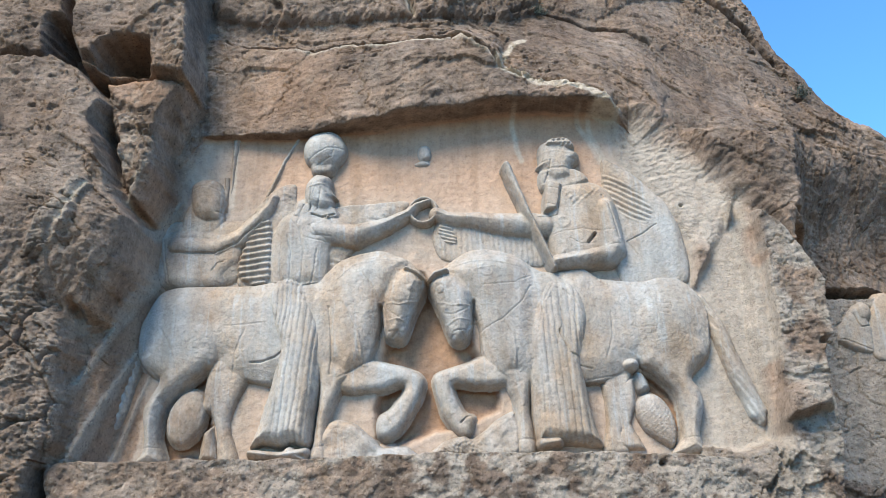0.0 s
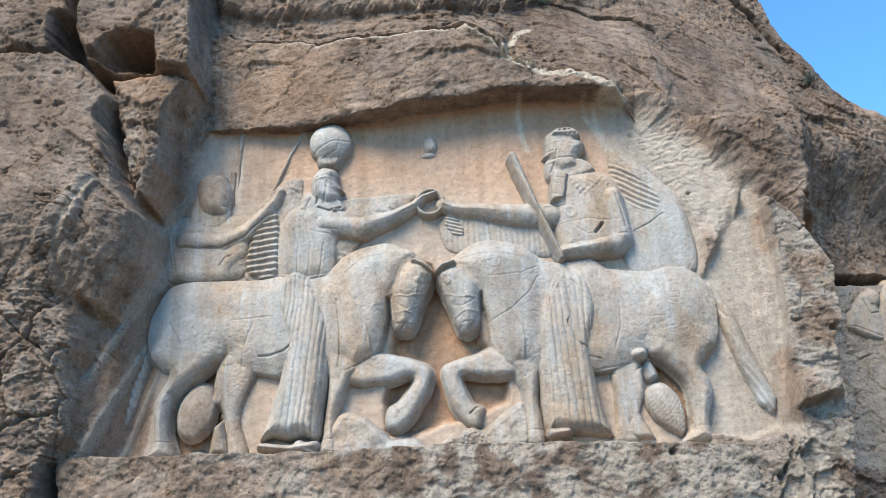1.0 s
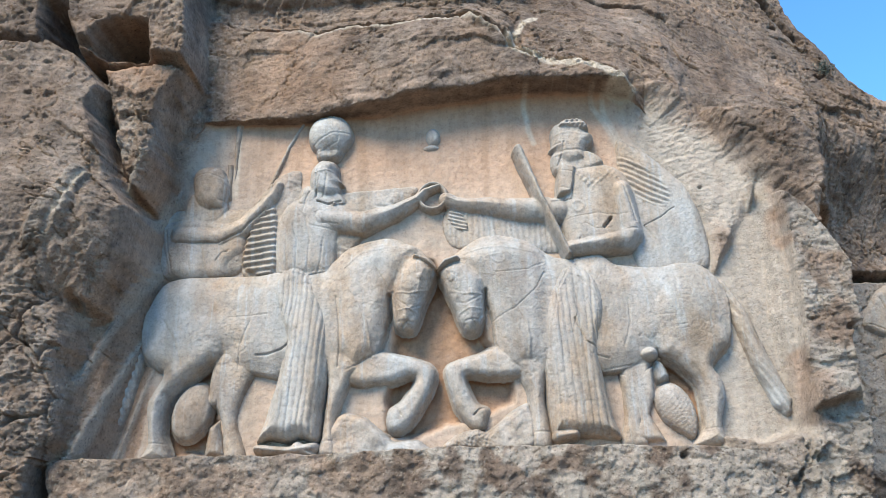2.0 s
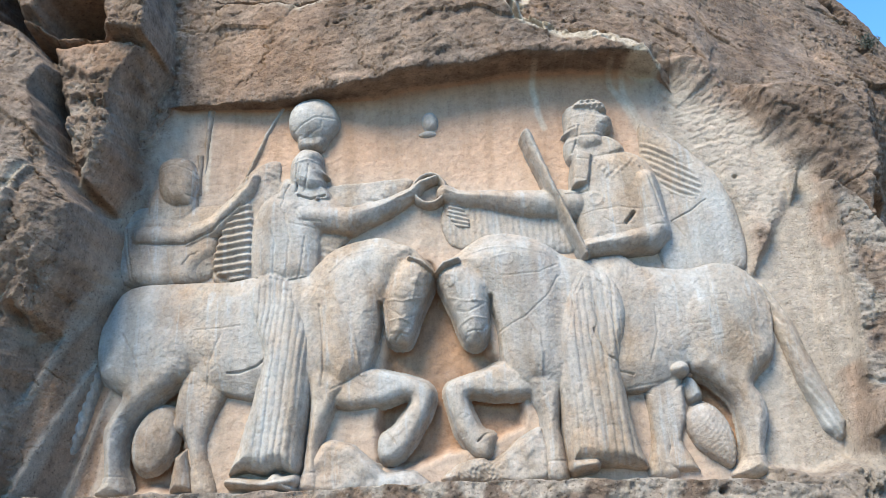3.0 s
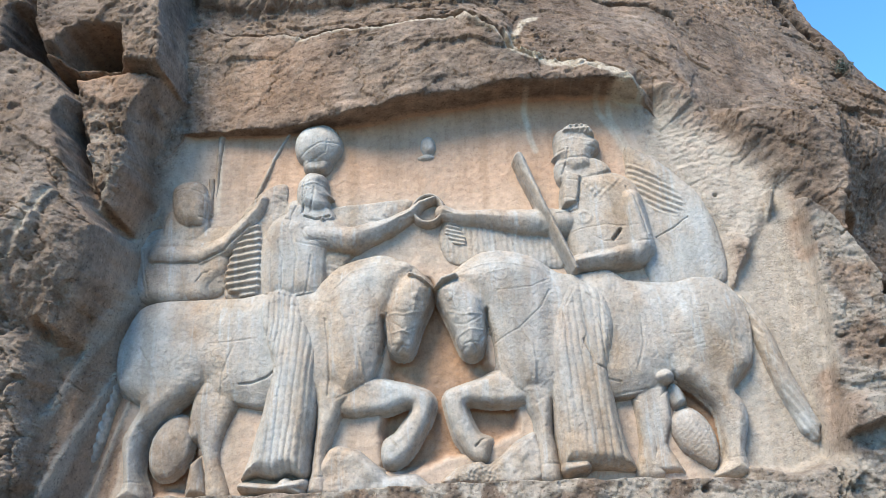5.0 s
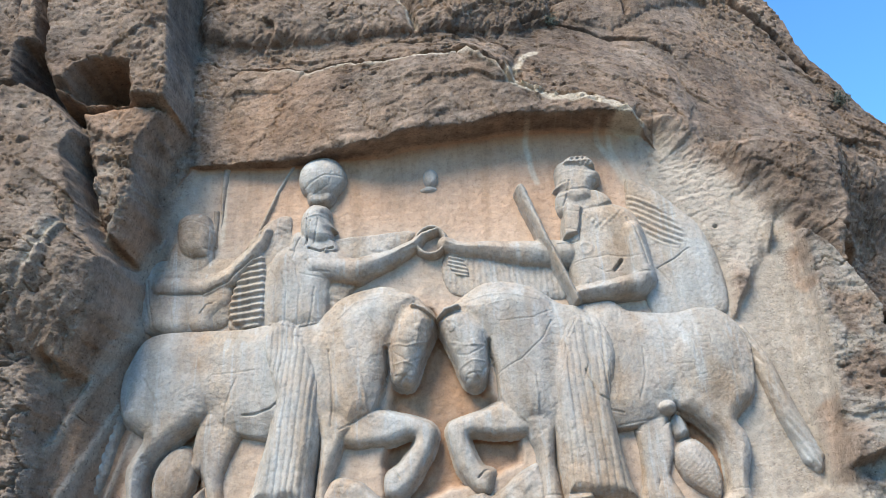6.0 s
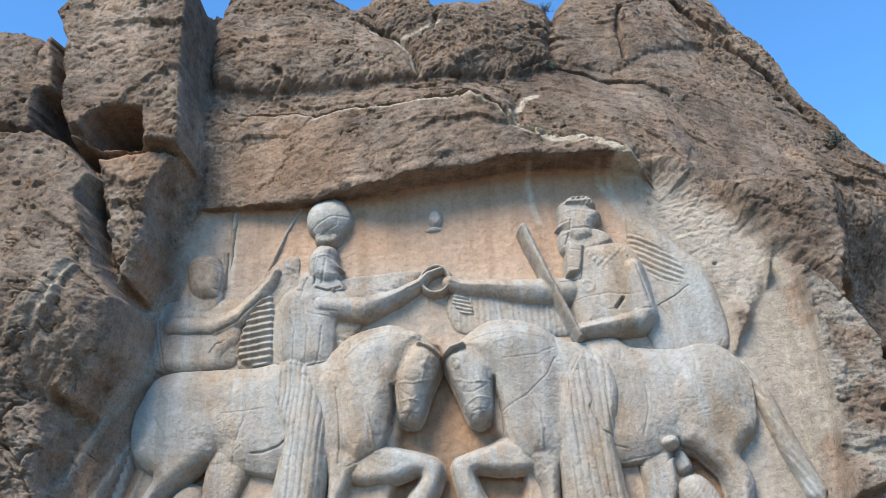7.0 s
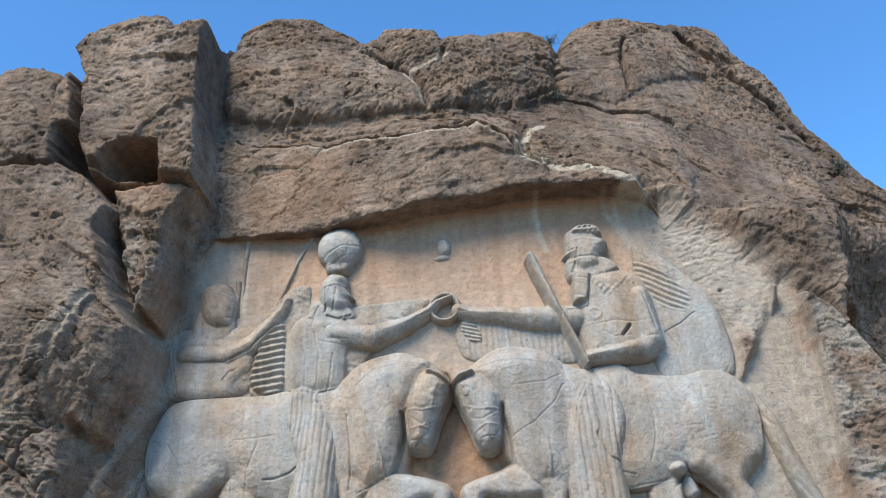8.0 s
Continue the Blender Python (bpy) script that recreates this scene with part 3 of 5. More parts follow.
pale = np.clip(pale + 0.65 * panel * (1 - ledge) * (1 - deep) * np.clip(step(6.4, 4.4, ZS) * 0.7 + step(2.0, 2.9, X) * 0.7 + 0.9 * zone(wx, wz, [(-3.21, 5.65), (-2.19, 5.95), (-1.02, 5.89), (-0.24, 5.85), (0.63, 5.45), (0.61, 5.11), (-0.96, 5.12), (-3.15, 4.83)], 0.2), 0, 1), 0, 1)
ochre = np.clip(zone(wx, wz, [(-2.54, 7.08), (-1.77, 7.74), (-1.23, 7.55), (-0.97, 6.77), (-2.39, 6.66)], 0.25) * 0.35 + 0.4 * niche + 0.4 * wedge, 0, 1)
# recesses behind heads and legs: ochre covers their orange stone plus their shading
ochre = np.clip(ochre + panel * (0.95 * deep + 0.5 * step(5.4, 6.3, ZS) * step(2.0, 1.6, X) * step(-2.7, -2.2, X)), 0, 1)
vein_d = np.minimum(sd_path(wx, wz, VEIN_UP), np.minimum(sd_path(wx, wz, VEIN_TOP), sd_path(wx, wz, VEIN_SIDE)))
vein_d = np.minimum(vein_d, 0.01 + sd_path(wx, wz, [(-3.61, 5.59), (-3.73, 5.37), (-3.82, 5.19)]))
vein = np.clip(step(0.06, 0.02, vein_d) + 0.8 * step(0.04, 0.01, np.abs(sd_path(wx, wz + 0.05, CRACK))) * step(-2.2, -1.2, X), 0, 1)
vein = np.clip(vein + 0.75 * panel * step(0.045, 0.015, sd_path(X + 0.3 * (wx - X), ZS, [(0.91, 7.06), (0.87, 6.75), (0.90, 6.45), (0.95, 6.28)])), 0, 1)
pale = np.clip(pale + 0.5 * panel * (1 - ledge) * step(1.9, 2.5, X), 0, 1)
pale = np.maximum(pale, 0.6 * (1 - ledge) * step(0.05, 0.8, panel) * np.maximum(step(-1.7, -2.2, X), step(1.7, 2.1, X)))
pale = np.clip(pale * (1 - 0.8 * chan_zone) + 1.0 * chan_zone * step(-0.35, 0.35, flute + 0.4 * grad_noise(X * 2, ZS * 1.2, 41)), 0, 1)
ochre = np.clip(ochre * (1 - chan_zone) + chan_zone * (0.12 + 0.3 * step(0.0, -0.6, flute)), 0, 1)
for run in ([(1.64, 6.98), (1.65, 6.71), (1.76, 6.48), (1.86, 6.21)], [(1.78, 6.97), (1.77, 6.59), (1.90, 6.25)], [(-2.40, 6.82), (-2.38, 6.6), (-2.39, 6.2), (-2.39, 5.8)]):
    vein = np.clip(vein + 0.6 * panel * step(0.045, 0.015, sd_path(X + 0.3 * (wx - X), ZS, run)), 0, 1)
vein = np.clip(vein + 0.5 * ledge * step(0.035, 0.0, np.abs(fbm(U * 3, V * 3, 5, 180, 0.6))) + 0.3 * (1 - panel) * step(0.012, 0.0, np.abs(fbm(U * 0.9, V * 0.9, 5, 190, 0.55))), 0, 1)
pale = np.clip(pale + 0.5 * slab_grey, 0, 1)
# the lip's shaded underside, toned darker: plain rock, no pale or cut tone
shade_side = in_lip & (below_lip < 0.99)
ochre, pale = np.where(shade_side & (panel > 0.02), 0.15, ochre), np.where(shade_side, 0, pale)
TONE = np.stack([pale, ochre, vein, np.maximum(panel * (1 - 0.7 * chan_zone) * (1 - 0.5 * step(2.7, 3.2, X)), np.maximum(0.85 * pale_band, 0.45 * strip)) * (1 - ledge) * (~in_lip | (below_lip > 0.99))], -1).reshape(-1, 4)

POS = np.stack([X, Y, ZS], -1).reshape(-1, 3)
rows_n, cols_n = X.shape
quad = np.arange((rows_n - 1) * cols_n).reshape(rows_n - 1, cols_n)[:, :-1]
quads = np.stack([quad, quad + 1, quad + cols_n + 1, quad + cols_n], -1)
keep = (over[:-1, :-1] < 1.4)
centre = lambda a: a[:-1, :-1]
ids = np.zeros(centre(X).shape, int)          # 0: the cliff itself
PARTS = [
    ("cliff", "brown weathered limestone cliff face above and round the carved panel", rock_mat),
    ("relief_panel", "smoothed ochre limestone back of the recessed carved panel", rock_mat),
    ("rock_ledge", "rough brown rock ledge below the carved panel", rock_mat),
    ("rock_overhang", "brown and reddish rock overhang above the carved panel", rock_mat),
    ("rock_buttress", "rough pale-brown rock buttress beside the carved panel", rock_mat),
    ("rock_shoulder", "large brown rock shoulder with a dark hollow, beside the panel", rock_mat),
    ("far_wall", "grey cut rock wall with a second worn relief, behind the buttress", rock_mat),
    ("rock_block", "tall square brown rock block standing above a hollow", rock_mat),
    ("rock_dome", "rounded brown rock dome on the cliff's crest", rock_mat),
]
ids[centre((ZS > lip_z) & (ZS < crack_z) & (X > -2.9) & (X < 2.15))] = 3
ids[centre(far) > 0.5] = 6
ids[centre(np.maximum(butt, nose)) > 0.5] = 4
ids[centre(dome) > 0.5] = 8
ids[centre(np.maximum(left, drip)) > 0.5] = 5
ids[centre(np.maximum(block, 0)) > 0.5] = 7
ids[centre(panel) > 0.6] = 1
ids[centre(ledge) > 0.5] = 2
for k, (name, label, material) in enumerate(PARTS):
    f = quads[(ids == k) & keep]
    used, inv = np.unique(f, return_inverse=True)
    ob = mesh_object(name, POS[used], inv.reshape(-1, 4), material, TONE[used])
    tagged(ob, label, "rock", kind="structure")

# ---- ground and the cliff's far ends ----
gn = 60
gxx = np.concatenate([-np.geomspace(900, 8.5, gn // 2), np.linspace(-8, 8, 40), np.geomspace(8.5, 900, gn // 2)])
gyy = np.concatenate([-np.geomspace(900, 12, gn // 2), np.linspace(-11.5, 4, 40), np.geomspace(4.5, 900, gn // 2)])
GX, GY = np.meshgrid(gxx, gyy)
GZ = 0.06 * fbm(GX * 0.5, GY * 0.5, 4, 101) * (np.hypot(GX, GY) < 60)
q = np.arange((len(gyy) - 1) * len(gxx)).reshape(len(gyy) - 1, len(gxx))[:, :-1]
tagged(mesh_object("ground", np.stack([GX, GY, GZ], -1).reshape(-1, 3), np.stack([q, q + 1, q + len(gxx) + 1, q + len(gxx)], -1).reshape(-1, 4), earth_mat),
       "dry sandy earth in front of the cliff", "ground", kind="structure")


def cliff_run(name, xa, xb, ya, yb, za, zb):
    """A plain stretch of cliff that carries the face on past the carved part."""
    u, v = np.meshgrid(np.linspace(0, 1, 60), np.linspace(0, 1, 40))
    x, z = xa + (xb - xa) * u, (za + (zb - za) * u) * np.minimum(v * 1.15, 1) - 0.3
    y = ya + (yb - ya) * u + 0.35 * fbm(x * 0.5, z * 0.5, 5, 111) + 0.12 * z + 14 * np.maximum(v * 1.15 - 1, 0)
    n = np.arange(39 * 60).reshape(39, 60)[:, :-1]
    ob = mesh_object(name, np.stack([x, y, z], -1).reshape(-1, 3), np.stack([n, n + 1, n + 61, n + 60], -1).reshape(-1, 4), rock_mat, np.zeros((2400, 4)))
    return tagged(ob, "brown weathered limestone cliff running on", "rock", kind="structure")


cliff_run("cliff_west", -40, -6.5, 5, 0.4, 7.0, 7.5)
cliff_run("cliff_east", 7.9, 45, 1.9, 8, 8, 9)


# ---- carved figures: raised from the panel, each one solid piece ----
FIG = 0.0085


def carved(name, label, x0, x1, z0, z1, height, group="", category="carved relief", back=0.0):
    """height(x, z) gives the rise over the panel in metres, negative outside the figure."""
    ax, az = np.arange(x0, x1, FIG), np.arange(z0, z1, FIG)
    x, z = np.meshgrid(ax, az)
    w = 0.008 * fbm(x * 4, z * 4, 3, 200)
    h = height(x + w, z + 0.008 * fbm(x * 4, z * 4, 3, 210))
    h = np.where(h > 0, h * 0.74, h)
    worn = 0.006 * fbm(x * 3.5, z * 3.5, 4, 220) + 0.003 * fbm(x * 26, z * 20, 3, 230, 0.65)
    pits = -0.005 * step(0.54, 0.66, fbm(x * 14, z * 14, 2, 240)) - 0.008 * step(0.012, 0.0, np.abs(fbm(x * 1.1, z * 0.8, 5, 250, 0.55)))
    eaten = step(0.05, 0.5, fbm(x * 1.6, z * 1.6, 3, 260))
    pits = pits - 0.009 * eaten * step(0.22, 0.42, fbm(x * 9, z * 11, 4, 270, 0.65)) - 0.006 * step(0.02, 0.0, np.abs(fbm(x * 2.6, z * 2.2, 4, 280, 0.6))) * step(0.0, 0.3, grad_noise(x * 0.9, z * 0.9, 290))
    h = np.where(h > 0.02, h + 0.7 * worn + 0.5 * pits, h)
    y = np.where(h > 0, -h, np.minimum(-h * 2, 0.05))
    inside = h > -0.02
    any_in = inside[:-1, :-1] | inside[1:, :-1] | inside[:-1, 1:] | inside[1:, 1:]
    n = len(ax)
    q = np.arange((len(az) - 1) * n).reshape(len(az) - 1, n)[:, :-1]
    f = np.stack([q, q + 1, q + n + 1, q + n], -1)[any_in]
    used, inv = np.unique(f, return_inverse=True)
    ob = mesh_object(name, np.stack([x, y + back, z], -1).reshape(-1, 3)[used], inv.reshape(-1, 4), carved_mat)
    return tagged(ob, label, category, group)


def raised(d, rise, edge):
    """Rounded rise over a distance field: full height edge metres inside the outline."""
    t, e = np.clip(-d / edge, 0, 1), np.clip(-d / min(edge, 0.04), 0, 1)
    return np.where(d < 0, rise * (0.42 * np.sqrt(1 - (1 - e) ** 2) + 0.58 * np.sin(t * np.pi / 2)), -d)


def union(a, b, k=0.05):
    h = np.clip(0.5 + 0.5 * (a - b) / k, 0, 1)
    return b * (1 - h) + a * h + k * h * (1 - h)


def over_top(*hs):
    out = hs[0]
    for h in hs[1:]:
        out = np.maximum(out, h)
    return out


def limb(x, z, pts, rise):
    """A chain of tapered limbs: (x, z, radius) from joint to joint."""
    d = None
    for a, b in zip(pts[:-1], pts[1:]):
        e = sd_limb(x, z, a[:2], a[2], b[:2], b[2])
        d = e if d is None else np.minimum(d, e)
    return raised(d, rise, max(p[2] for p in pts))


def lines(h, x, z, cuts, least=0.05):
    """Cut (depth over 0) or raise (under 0) lines into a carved surface: (points, width, depth) each."""
    for pts, width, depth in cuts:
        h = np.where(h > least, h - 1.1 * depth * step(width, 0, sd_path(x, z, pts)), h)
    return h


def bumps(h, x, z, knobs, least=0.1):
    """Small raised knobs: (x, z, radius, rise) each."""
    for cx, cz, r, rise in knobs:
        h = np.where(h > least, h + rise * step(r, 0.4 * r, np.hypot(x - cx, z - cz)), h)
    return h


def groove(x, z, pts, width, depth):
    return depth * step(width, 0, sd_path(x, z, pts))


def horse_king(x, z):
    body = raised(sd_poly(x, z, [(-3.27, 4.41), (-3.28, 4.16), (-3.21, 3.96), (-3.03, 3.83), (-2.68, 3.89), (-2.41, 3.97), (-2.32, 3.87), (-2.14, 3.77), (-1.9, 3.72), (-1.6, 3.69), (-1.25, 3.7), (-1.13, 3.79), (-0.93, 3.81), (-0.81, 3.95), (-0.73, 4.17), (-0.68, 4.48), (-0.43, 4.66), (-0.24, 4.88), (-0.39, 5.05), (-0.63, 5.18), (-0.88, 5.17), (-1.13, 5.09), (-1.32, 4.93), (-1.5, 4.86), (-1.87, 4.86), (-2.12, 4.83), (-2.49, 4.84), (-2.89, 4.84), (-3.1, 4.76), (-3.22, 4.54)], True), 0.26, 0.34)
    neck = raised(sd_poly(x, z, [(-1.23, 4.75), (-0.99, 5.04), (-0.62, 5.11), (-0.38, 5.01), (-0.58, 4.54), (-0.68, 4.3), (-0.74, 4.1), (-0.85, 3.87), (-1.12, 3.79), (-1.24, 4.20)], True), 0.31, 0.22)
    head = raised(sd_poly(x, z, [(-0.67, 4.64), (-0.54, 4.89), (-0.34, 4.95), (-0.2, 4.81), (-0.22, 4.66), (-0.33, 4.41), (-0.4, 4.23), (-0.46, 4.13), (-0.56, 4.13), (-0.64, 4.2), (-0.67, 4.34), (-0.69, 4.51)], True), 0.35, 0.17)
    tuft = limb(x, z, [(-0.410, 4.915, 0.048), (-0.297, 4.864, 0.054), (-0.210, 4.777, 0.030)], 0.35)
    h = over_top(union(union(body, neck, 0.08), head, 0.07), tuft)
    hind = raised(sd_poly(x, z, [(-3.23, 4.03), (-3.02, 3.82), (-3.12, 3.6), (-3.16, 3.48), (-3.12, 3.11), (-3.18, 2.95), (-2.9, 2.94), (-2.96, 3.19), (-2.95, 3.42), (-2.87, 3.58), (-2.71, 3.74), (-2.55, 3.88), (-2.41, 3.98), (-2.46, 4.36), (-2.89, 4.45)], True), 0.25, 0.14)
    far_hind = raised(sd_poly(x, z, [(-2.42, 4.05), (-2.54, 3.75), (-2.51, 3.54), (-2.39, 3.27), (-2.35, 2.93), (-2.14, 2.92), (-2.25, 3.29), (-2.2, 3.52), (-2.1, 3.73), (-2.0, 4.0)], True), 0.14, 0.12)
    fore = raised(sd_poly(x, z, [(-1.31, 3.95), (-1.01, 3.81), (-1.08, 3.66), (-1.17, 3.46), (-1.23, 3.23), (-1.22, 2.9), (-1.44, 2.9), (-1.4, 3.12), (-1.35, 3.47)], True), 0.23, 0.1)
    lifted = raised(sd_poly(x, z, [(-0.97, 3.98), (-0.73, 3.94), (-0.42, 3.85), (-0.26, 3.76), (-0.24, 3.64), (-0.31, 3.46), (-0.47, 3.22), (-0.63, 3.11), (-0.74, 3.17), (-0.72, 3.34), (-0.59, 3.44), (-0.46, 3.62), (-0.5, 3.67), (-0.74, 3.6), (-1.12, 3.62), (-1.14, 3.9)], True), 0.17, 0.09)
    h = over_top(union(union(h, hind, 0.1), fore, 0.1), far_hind, lifted)
    h = lines(h, x, z, [([(-0.71, 3.4), (-0.64, 3.36), (-0.6, 3.28)], 0.014, 0.03), ([(-3.14, 3.1), (-2.95, 3.1)], 0.014, 0.012), ([(-1.4, 3.05), (-1.25, 3.05)], 0.014, 0.012), ([(-0.69, 4.5), (-0.68, 4.3), (-0.72, 4.18)], 0.035, 0.1)], 0.04)
    h = np.where(h > 0.05, h - groove(x, z, [(-2.05, 3.94), (-1.94, 3.94), (-1.79, 3.98), (-1.65, 4.11)], 0.016, 0.03) - groove(x, z, [(-0.65, 4.54), (-0.62, 4.29), (-0.63, 4.20)], 0.02, 0.03), h)
    h = lines(h, x, z, [
        ([(-0.61, 4.33), (-0.48, 4.34), (-0.33, 4.27)], 0.012, -0.012), ([(-0.62, 4.52), (-0.48, 4.49), (-0.29, 4.55)], 0.012, -0.012), ([(-0.39, 4.17), (-0.41, 4.19)], 0.02, 0.02), ([(-0.57, 4.15), (-0.50, 4.22)], 0.012, 0.02), ([(-0.34, 4.66), (-0.31, 4.63)], 0.016, 0.012),
        ([(-1.14, 3.75), (-0.98, 3.83), (-0.75, 3.97)], 0.014, 0.012),
        ([(-0.98, 4.99), (-0.82, 4.79), (-0.69, 4.56)], 0.012, 0.010), ([(-3.01, 4.34), (-2.87, 4.09), (-2.80, 3.85)], 0.02, 0.012), ([(-2.24, 3.82), (-2.22, 4.06), (-2.12, 4.30)], 0.014, 0.012),
        ([(-2.36, 4.34), (-2.12, 4.35), (-1.94, 4.37)], 0.01, 0.01), ([(-1.24, 4.51), (-1.20, 4.14), (-1.22, 3.78)], 0.014, 0.02), ([(-2.97, 3.57), (-2.89, 3.43)], 0.012, 0.012),
        ([(-1.10, 4.61), (-0.93, 4.23), (-0.87, 3.87)], 0.02, -0.012)] + [([(-0.506 + 0.024 * k, 4.926), (-0.496 + 0.024 * k, 4.861)], 0.009, -0.012) for k in range(6)])
    h = bumps(h, x, z, [(*(-0.357, 4.676), 0.05, 0.02), (*(-0.455, 4.343), 0.035, 0.015), (*(-0.423, 4.219), 0.06, 0.02), (*(-0.540, 4.237), 0.05, 0.015), (*(-0.496, 4.594), 0.1, 0.02)])
    h = lines(h, x, z, [([(-0.64, 4.62), (-0.61, 4.45), (-0.5, 4.36)], 0.014, 0.012), ([(-0.46, 4.34), (-0.36, 4.4)], 0.012, 0.012), ([(-0.6, 4.22), (-0.45, 4.2)], 0.012, 0.016), ([(-0.3, 4.8), (-0.36, 4.68), (-0.4, 4.5)], 0.012, -0.008)], 0.1)
    # clipped mane and harness strap
    h = np.where(h > 0.1, h + 0.012 * step(0.02, 0, sd_path(x, z, [(-1.15, 4.84), (-0.98, 4.99), (-0.62, 5.05), (-0.41, 4.99), (-0.26, 4.85)])), h)
    return h


def horse_god(x, z):
    body = raised(sd_poly(x, z, [(-0.15, 4.81), (-0.02, 4.96), (0.24, 5.13), (0.49, 5.17), (0.79, 5.08), (1.02, 4.91), (1.2, 4.87), (1.52, 4.9), (1.71, 4.78), (2.1, 4.73), (2.41, 4.77), (2.64, 4.67), (2.79, 4.44), (2.81, 4.12), (2.75, 3.88), (2.55, 3.67), (2.27, 3.72), (1.99, 3.81), (1.86, 3.71), (1.67, 3.63), (1.44, 3.6), (0.97, 3.6), (0.54, 3.68), (0.43, 3.81), (0.37, 3.99), (0.34, 4.3), (0.2, 4.5)], True), 0.26, 0.32)
    neck = raised(sd_poly(x, z, [(-0.02, 4.88), (0.23, 5.05), (0.59, 5.08), (0.92, 4.95), (1.00, 4.53), (0.90, 3.92), (0.73, 3.7), (0.56, 3.72), (0.44, 3.91), (0.38, 4.19), (0.3, 4.56)], True), 0.31, 0.22)
    head = raised(sd_poly(x, z, [(-0.18, 4.76), (-0.04, 4.87), (0.12, 4.86), (0.28, 4.69), (0.31, 4.56), (0.3, 4.37), (0.28, 4.22), (0.21, 4.11), (0.12, 4.08), (0.04, 4.15), (-0.04, 4.38), (-0.12, 4.58)], True), 0.35, 0.17)
    tuft = limb(x, z, [(0.016, 4.881, 0.048), (-0.094, 4.841, 0.054), (-0.180, 4.769, 0.030)], 0.35)
    h = over_top(union(union(body, neck, 0.08), head, 0.07), tuft)
    h = over_top(h, raised(sd_oval(x, z, (2.30, 4.2), 0.48, 0.5), 0.33, 0.42))
    rear = raised(sd_poly(x, z, [(2.01, 3.82), (2.19, 3.66), (2.33, 3.49), (2.37, 3.3), (2.35, 3.04), (2.25, 2.87), (2.55, 2.86), (2.55, 3.09), (2.63, 3.35), (2.61, 3.52), (2.55, 3.67), (2.74, 3.87), (2.61, 4.12), (2.14, 4.15)], True), 0.26, 0.13)
    far_rear = raised(sd_poly(x, z, [(1.62, 3.8), (1.93, 3.85), (1.86, 3.4), (1.78, 3.12), (1.8, 2.9), (1.55, 2.9), (1.62, 3.25)], True), 0.11, 0.08)
    fore = raised(sd_poly(x, z, [(0.58, 3.73), (0.66, 3.8), (0.78, 3.79), (0.87, 3.66), (0.84, 3.37), (0.88, 2.9), (0.65, 2.92), (0.67, 3.38), (0.63, 3.55)], True), 0.24, 0.1)
    lifted = raised(sd_poly(x, z, [(0.38, 3.95), (0.17, 3.88), (-0.07, 3.81), (-0.14, 3.74), (-0.14, 3.62), (-0.06, 3.35), (0.05, 3.17), (0.16, 3.1), (0.24, 3.14), (0.27, 3.31), (0.17, 3.37), (0.12, 3.46), (0.07, 3.64), (0.33, 3.61), (0.7, 3.64), (0.7, 3.86), (0.46, 3.91)], True), 0.17, 0.09)
    h = over_top(union(union(h, rear, 0.1), fore, 0.1), far_rear, lifted)
    h = lines(h, x, z, [([(0.26, 3.33), (0.18, 3.31), (0.12, 3.25)], 0.014, 0.03), ([(2.36, 3.02), (2.54, 3.02)], 0.014, 0.012), ([(0.68, 3.05), (0.85, 3.05)], 0.014, 0.012), ([(0.31, 4.52), (0.32, 4.35)], 0.035, 0.1)], 0.04)
    h = np.where(h > 0.05, h - groove(x, z, [(0.27, 4.50), (0.31, 4.34), (0.23, 4.23)], 0.02, 0.03) - groove(x, z, [(0.34, 4.20), (0.60, 4.30), (0.82, 4.50), (0.92, 4.68)], 0.012, 0.014) - groove(x, z, [(2.00, 4.17), (2.21, 4.16), (2.26, 4.57)], 0.012, 0.008)
                 - groove(x, z, [(1.15, 3.97), (1.31, 3.81), (1.50, 3.75)], 0.012, 0.02), h)
    h = lines(h, x, z, [
        ([(-0.01, 4.26), (0.13, 4.31), (0.26, 4.32)], 0.012, -0.012), ([(-0.09, 4.54), (0.08, 4.46), (0.30, 4.48)], 0.012, -0.012), ([(0.05, 4.14), (0.08, 4.16)], 0.02, 0.02), ([(0.21, 4.11), (0.16, 4.19)], 0.012, 0.02), ([(-0.08, 4.64), (-0.05, 4.61)], 0.016, 0.012),
        ([(0.31, 4.55), (0.32, 4.29), (0.38, 3.99)], 0.014, 0.014), ([(0.55, 4.41), (0.71, 4.15), (0.71, 3.79)], 0.02, -0.012), ([(0.10, 4.93), (0.29, 4.98), (0.53, 4.98), (0.82, 4.90)], 0.014, -0.012),
        ([(0.42, 4.69), (0.75, 4.71), (0.93, 4.80)], 0.01, 0.01), ([(1.66, 3.87), (1.75, 4.10), (1.75, 4.35)], 0.014, 0.012), ([(2.27, 4.57), (2.25, 4.32), (2.35, 4.29)], 0.010, 0.01),
        ([(2.00, 3.78), (2.20, 3.61), (2.32, 3.43)], 0.014, 0.012), ([(2.33, 3.28), (2.32, 3.03)], 0.012, 0.01), ([(1.44, 3.64), (1.70, 3.68), (1.93, 3.71)], 0.012, 0.01),
        ([(0.35, 4.92), (0.37, 4.81)], 0.01, -0.007), ([(0.34, 4.87), (0.55, 4.91), (0.61, 4.87)], 0.01, -0.007), ([(2.28, 4.41), (2.40, 4.42), (2.39, 4.35), (2.28, 4.35)], 0.01, 0.008)])
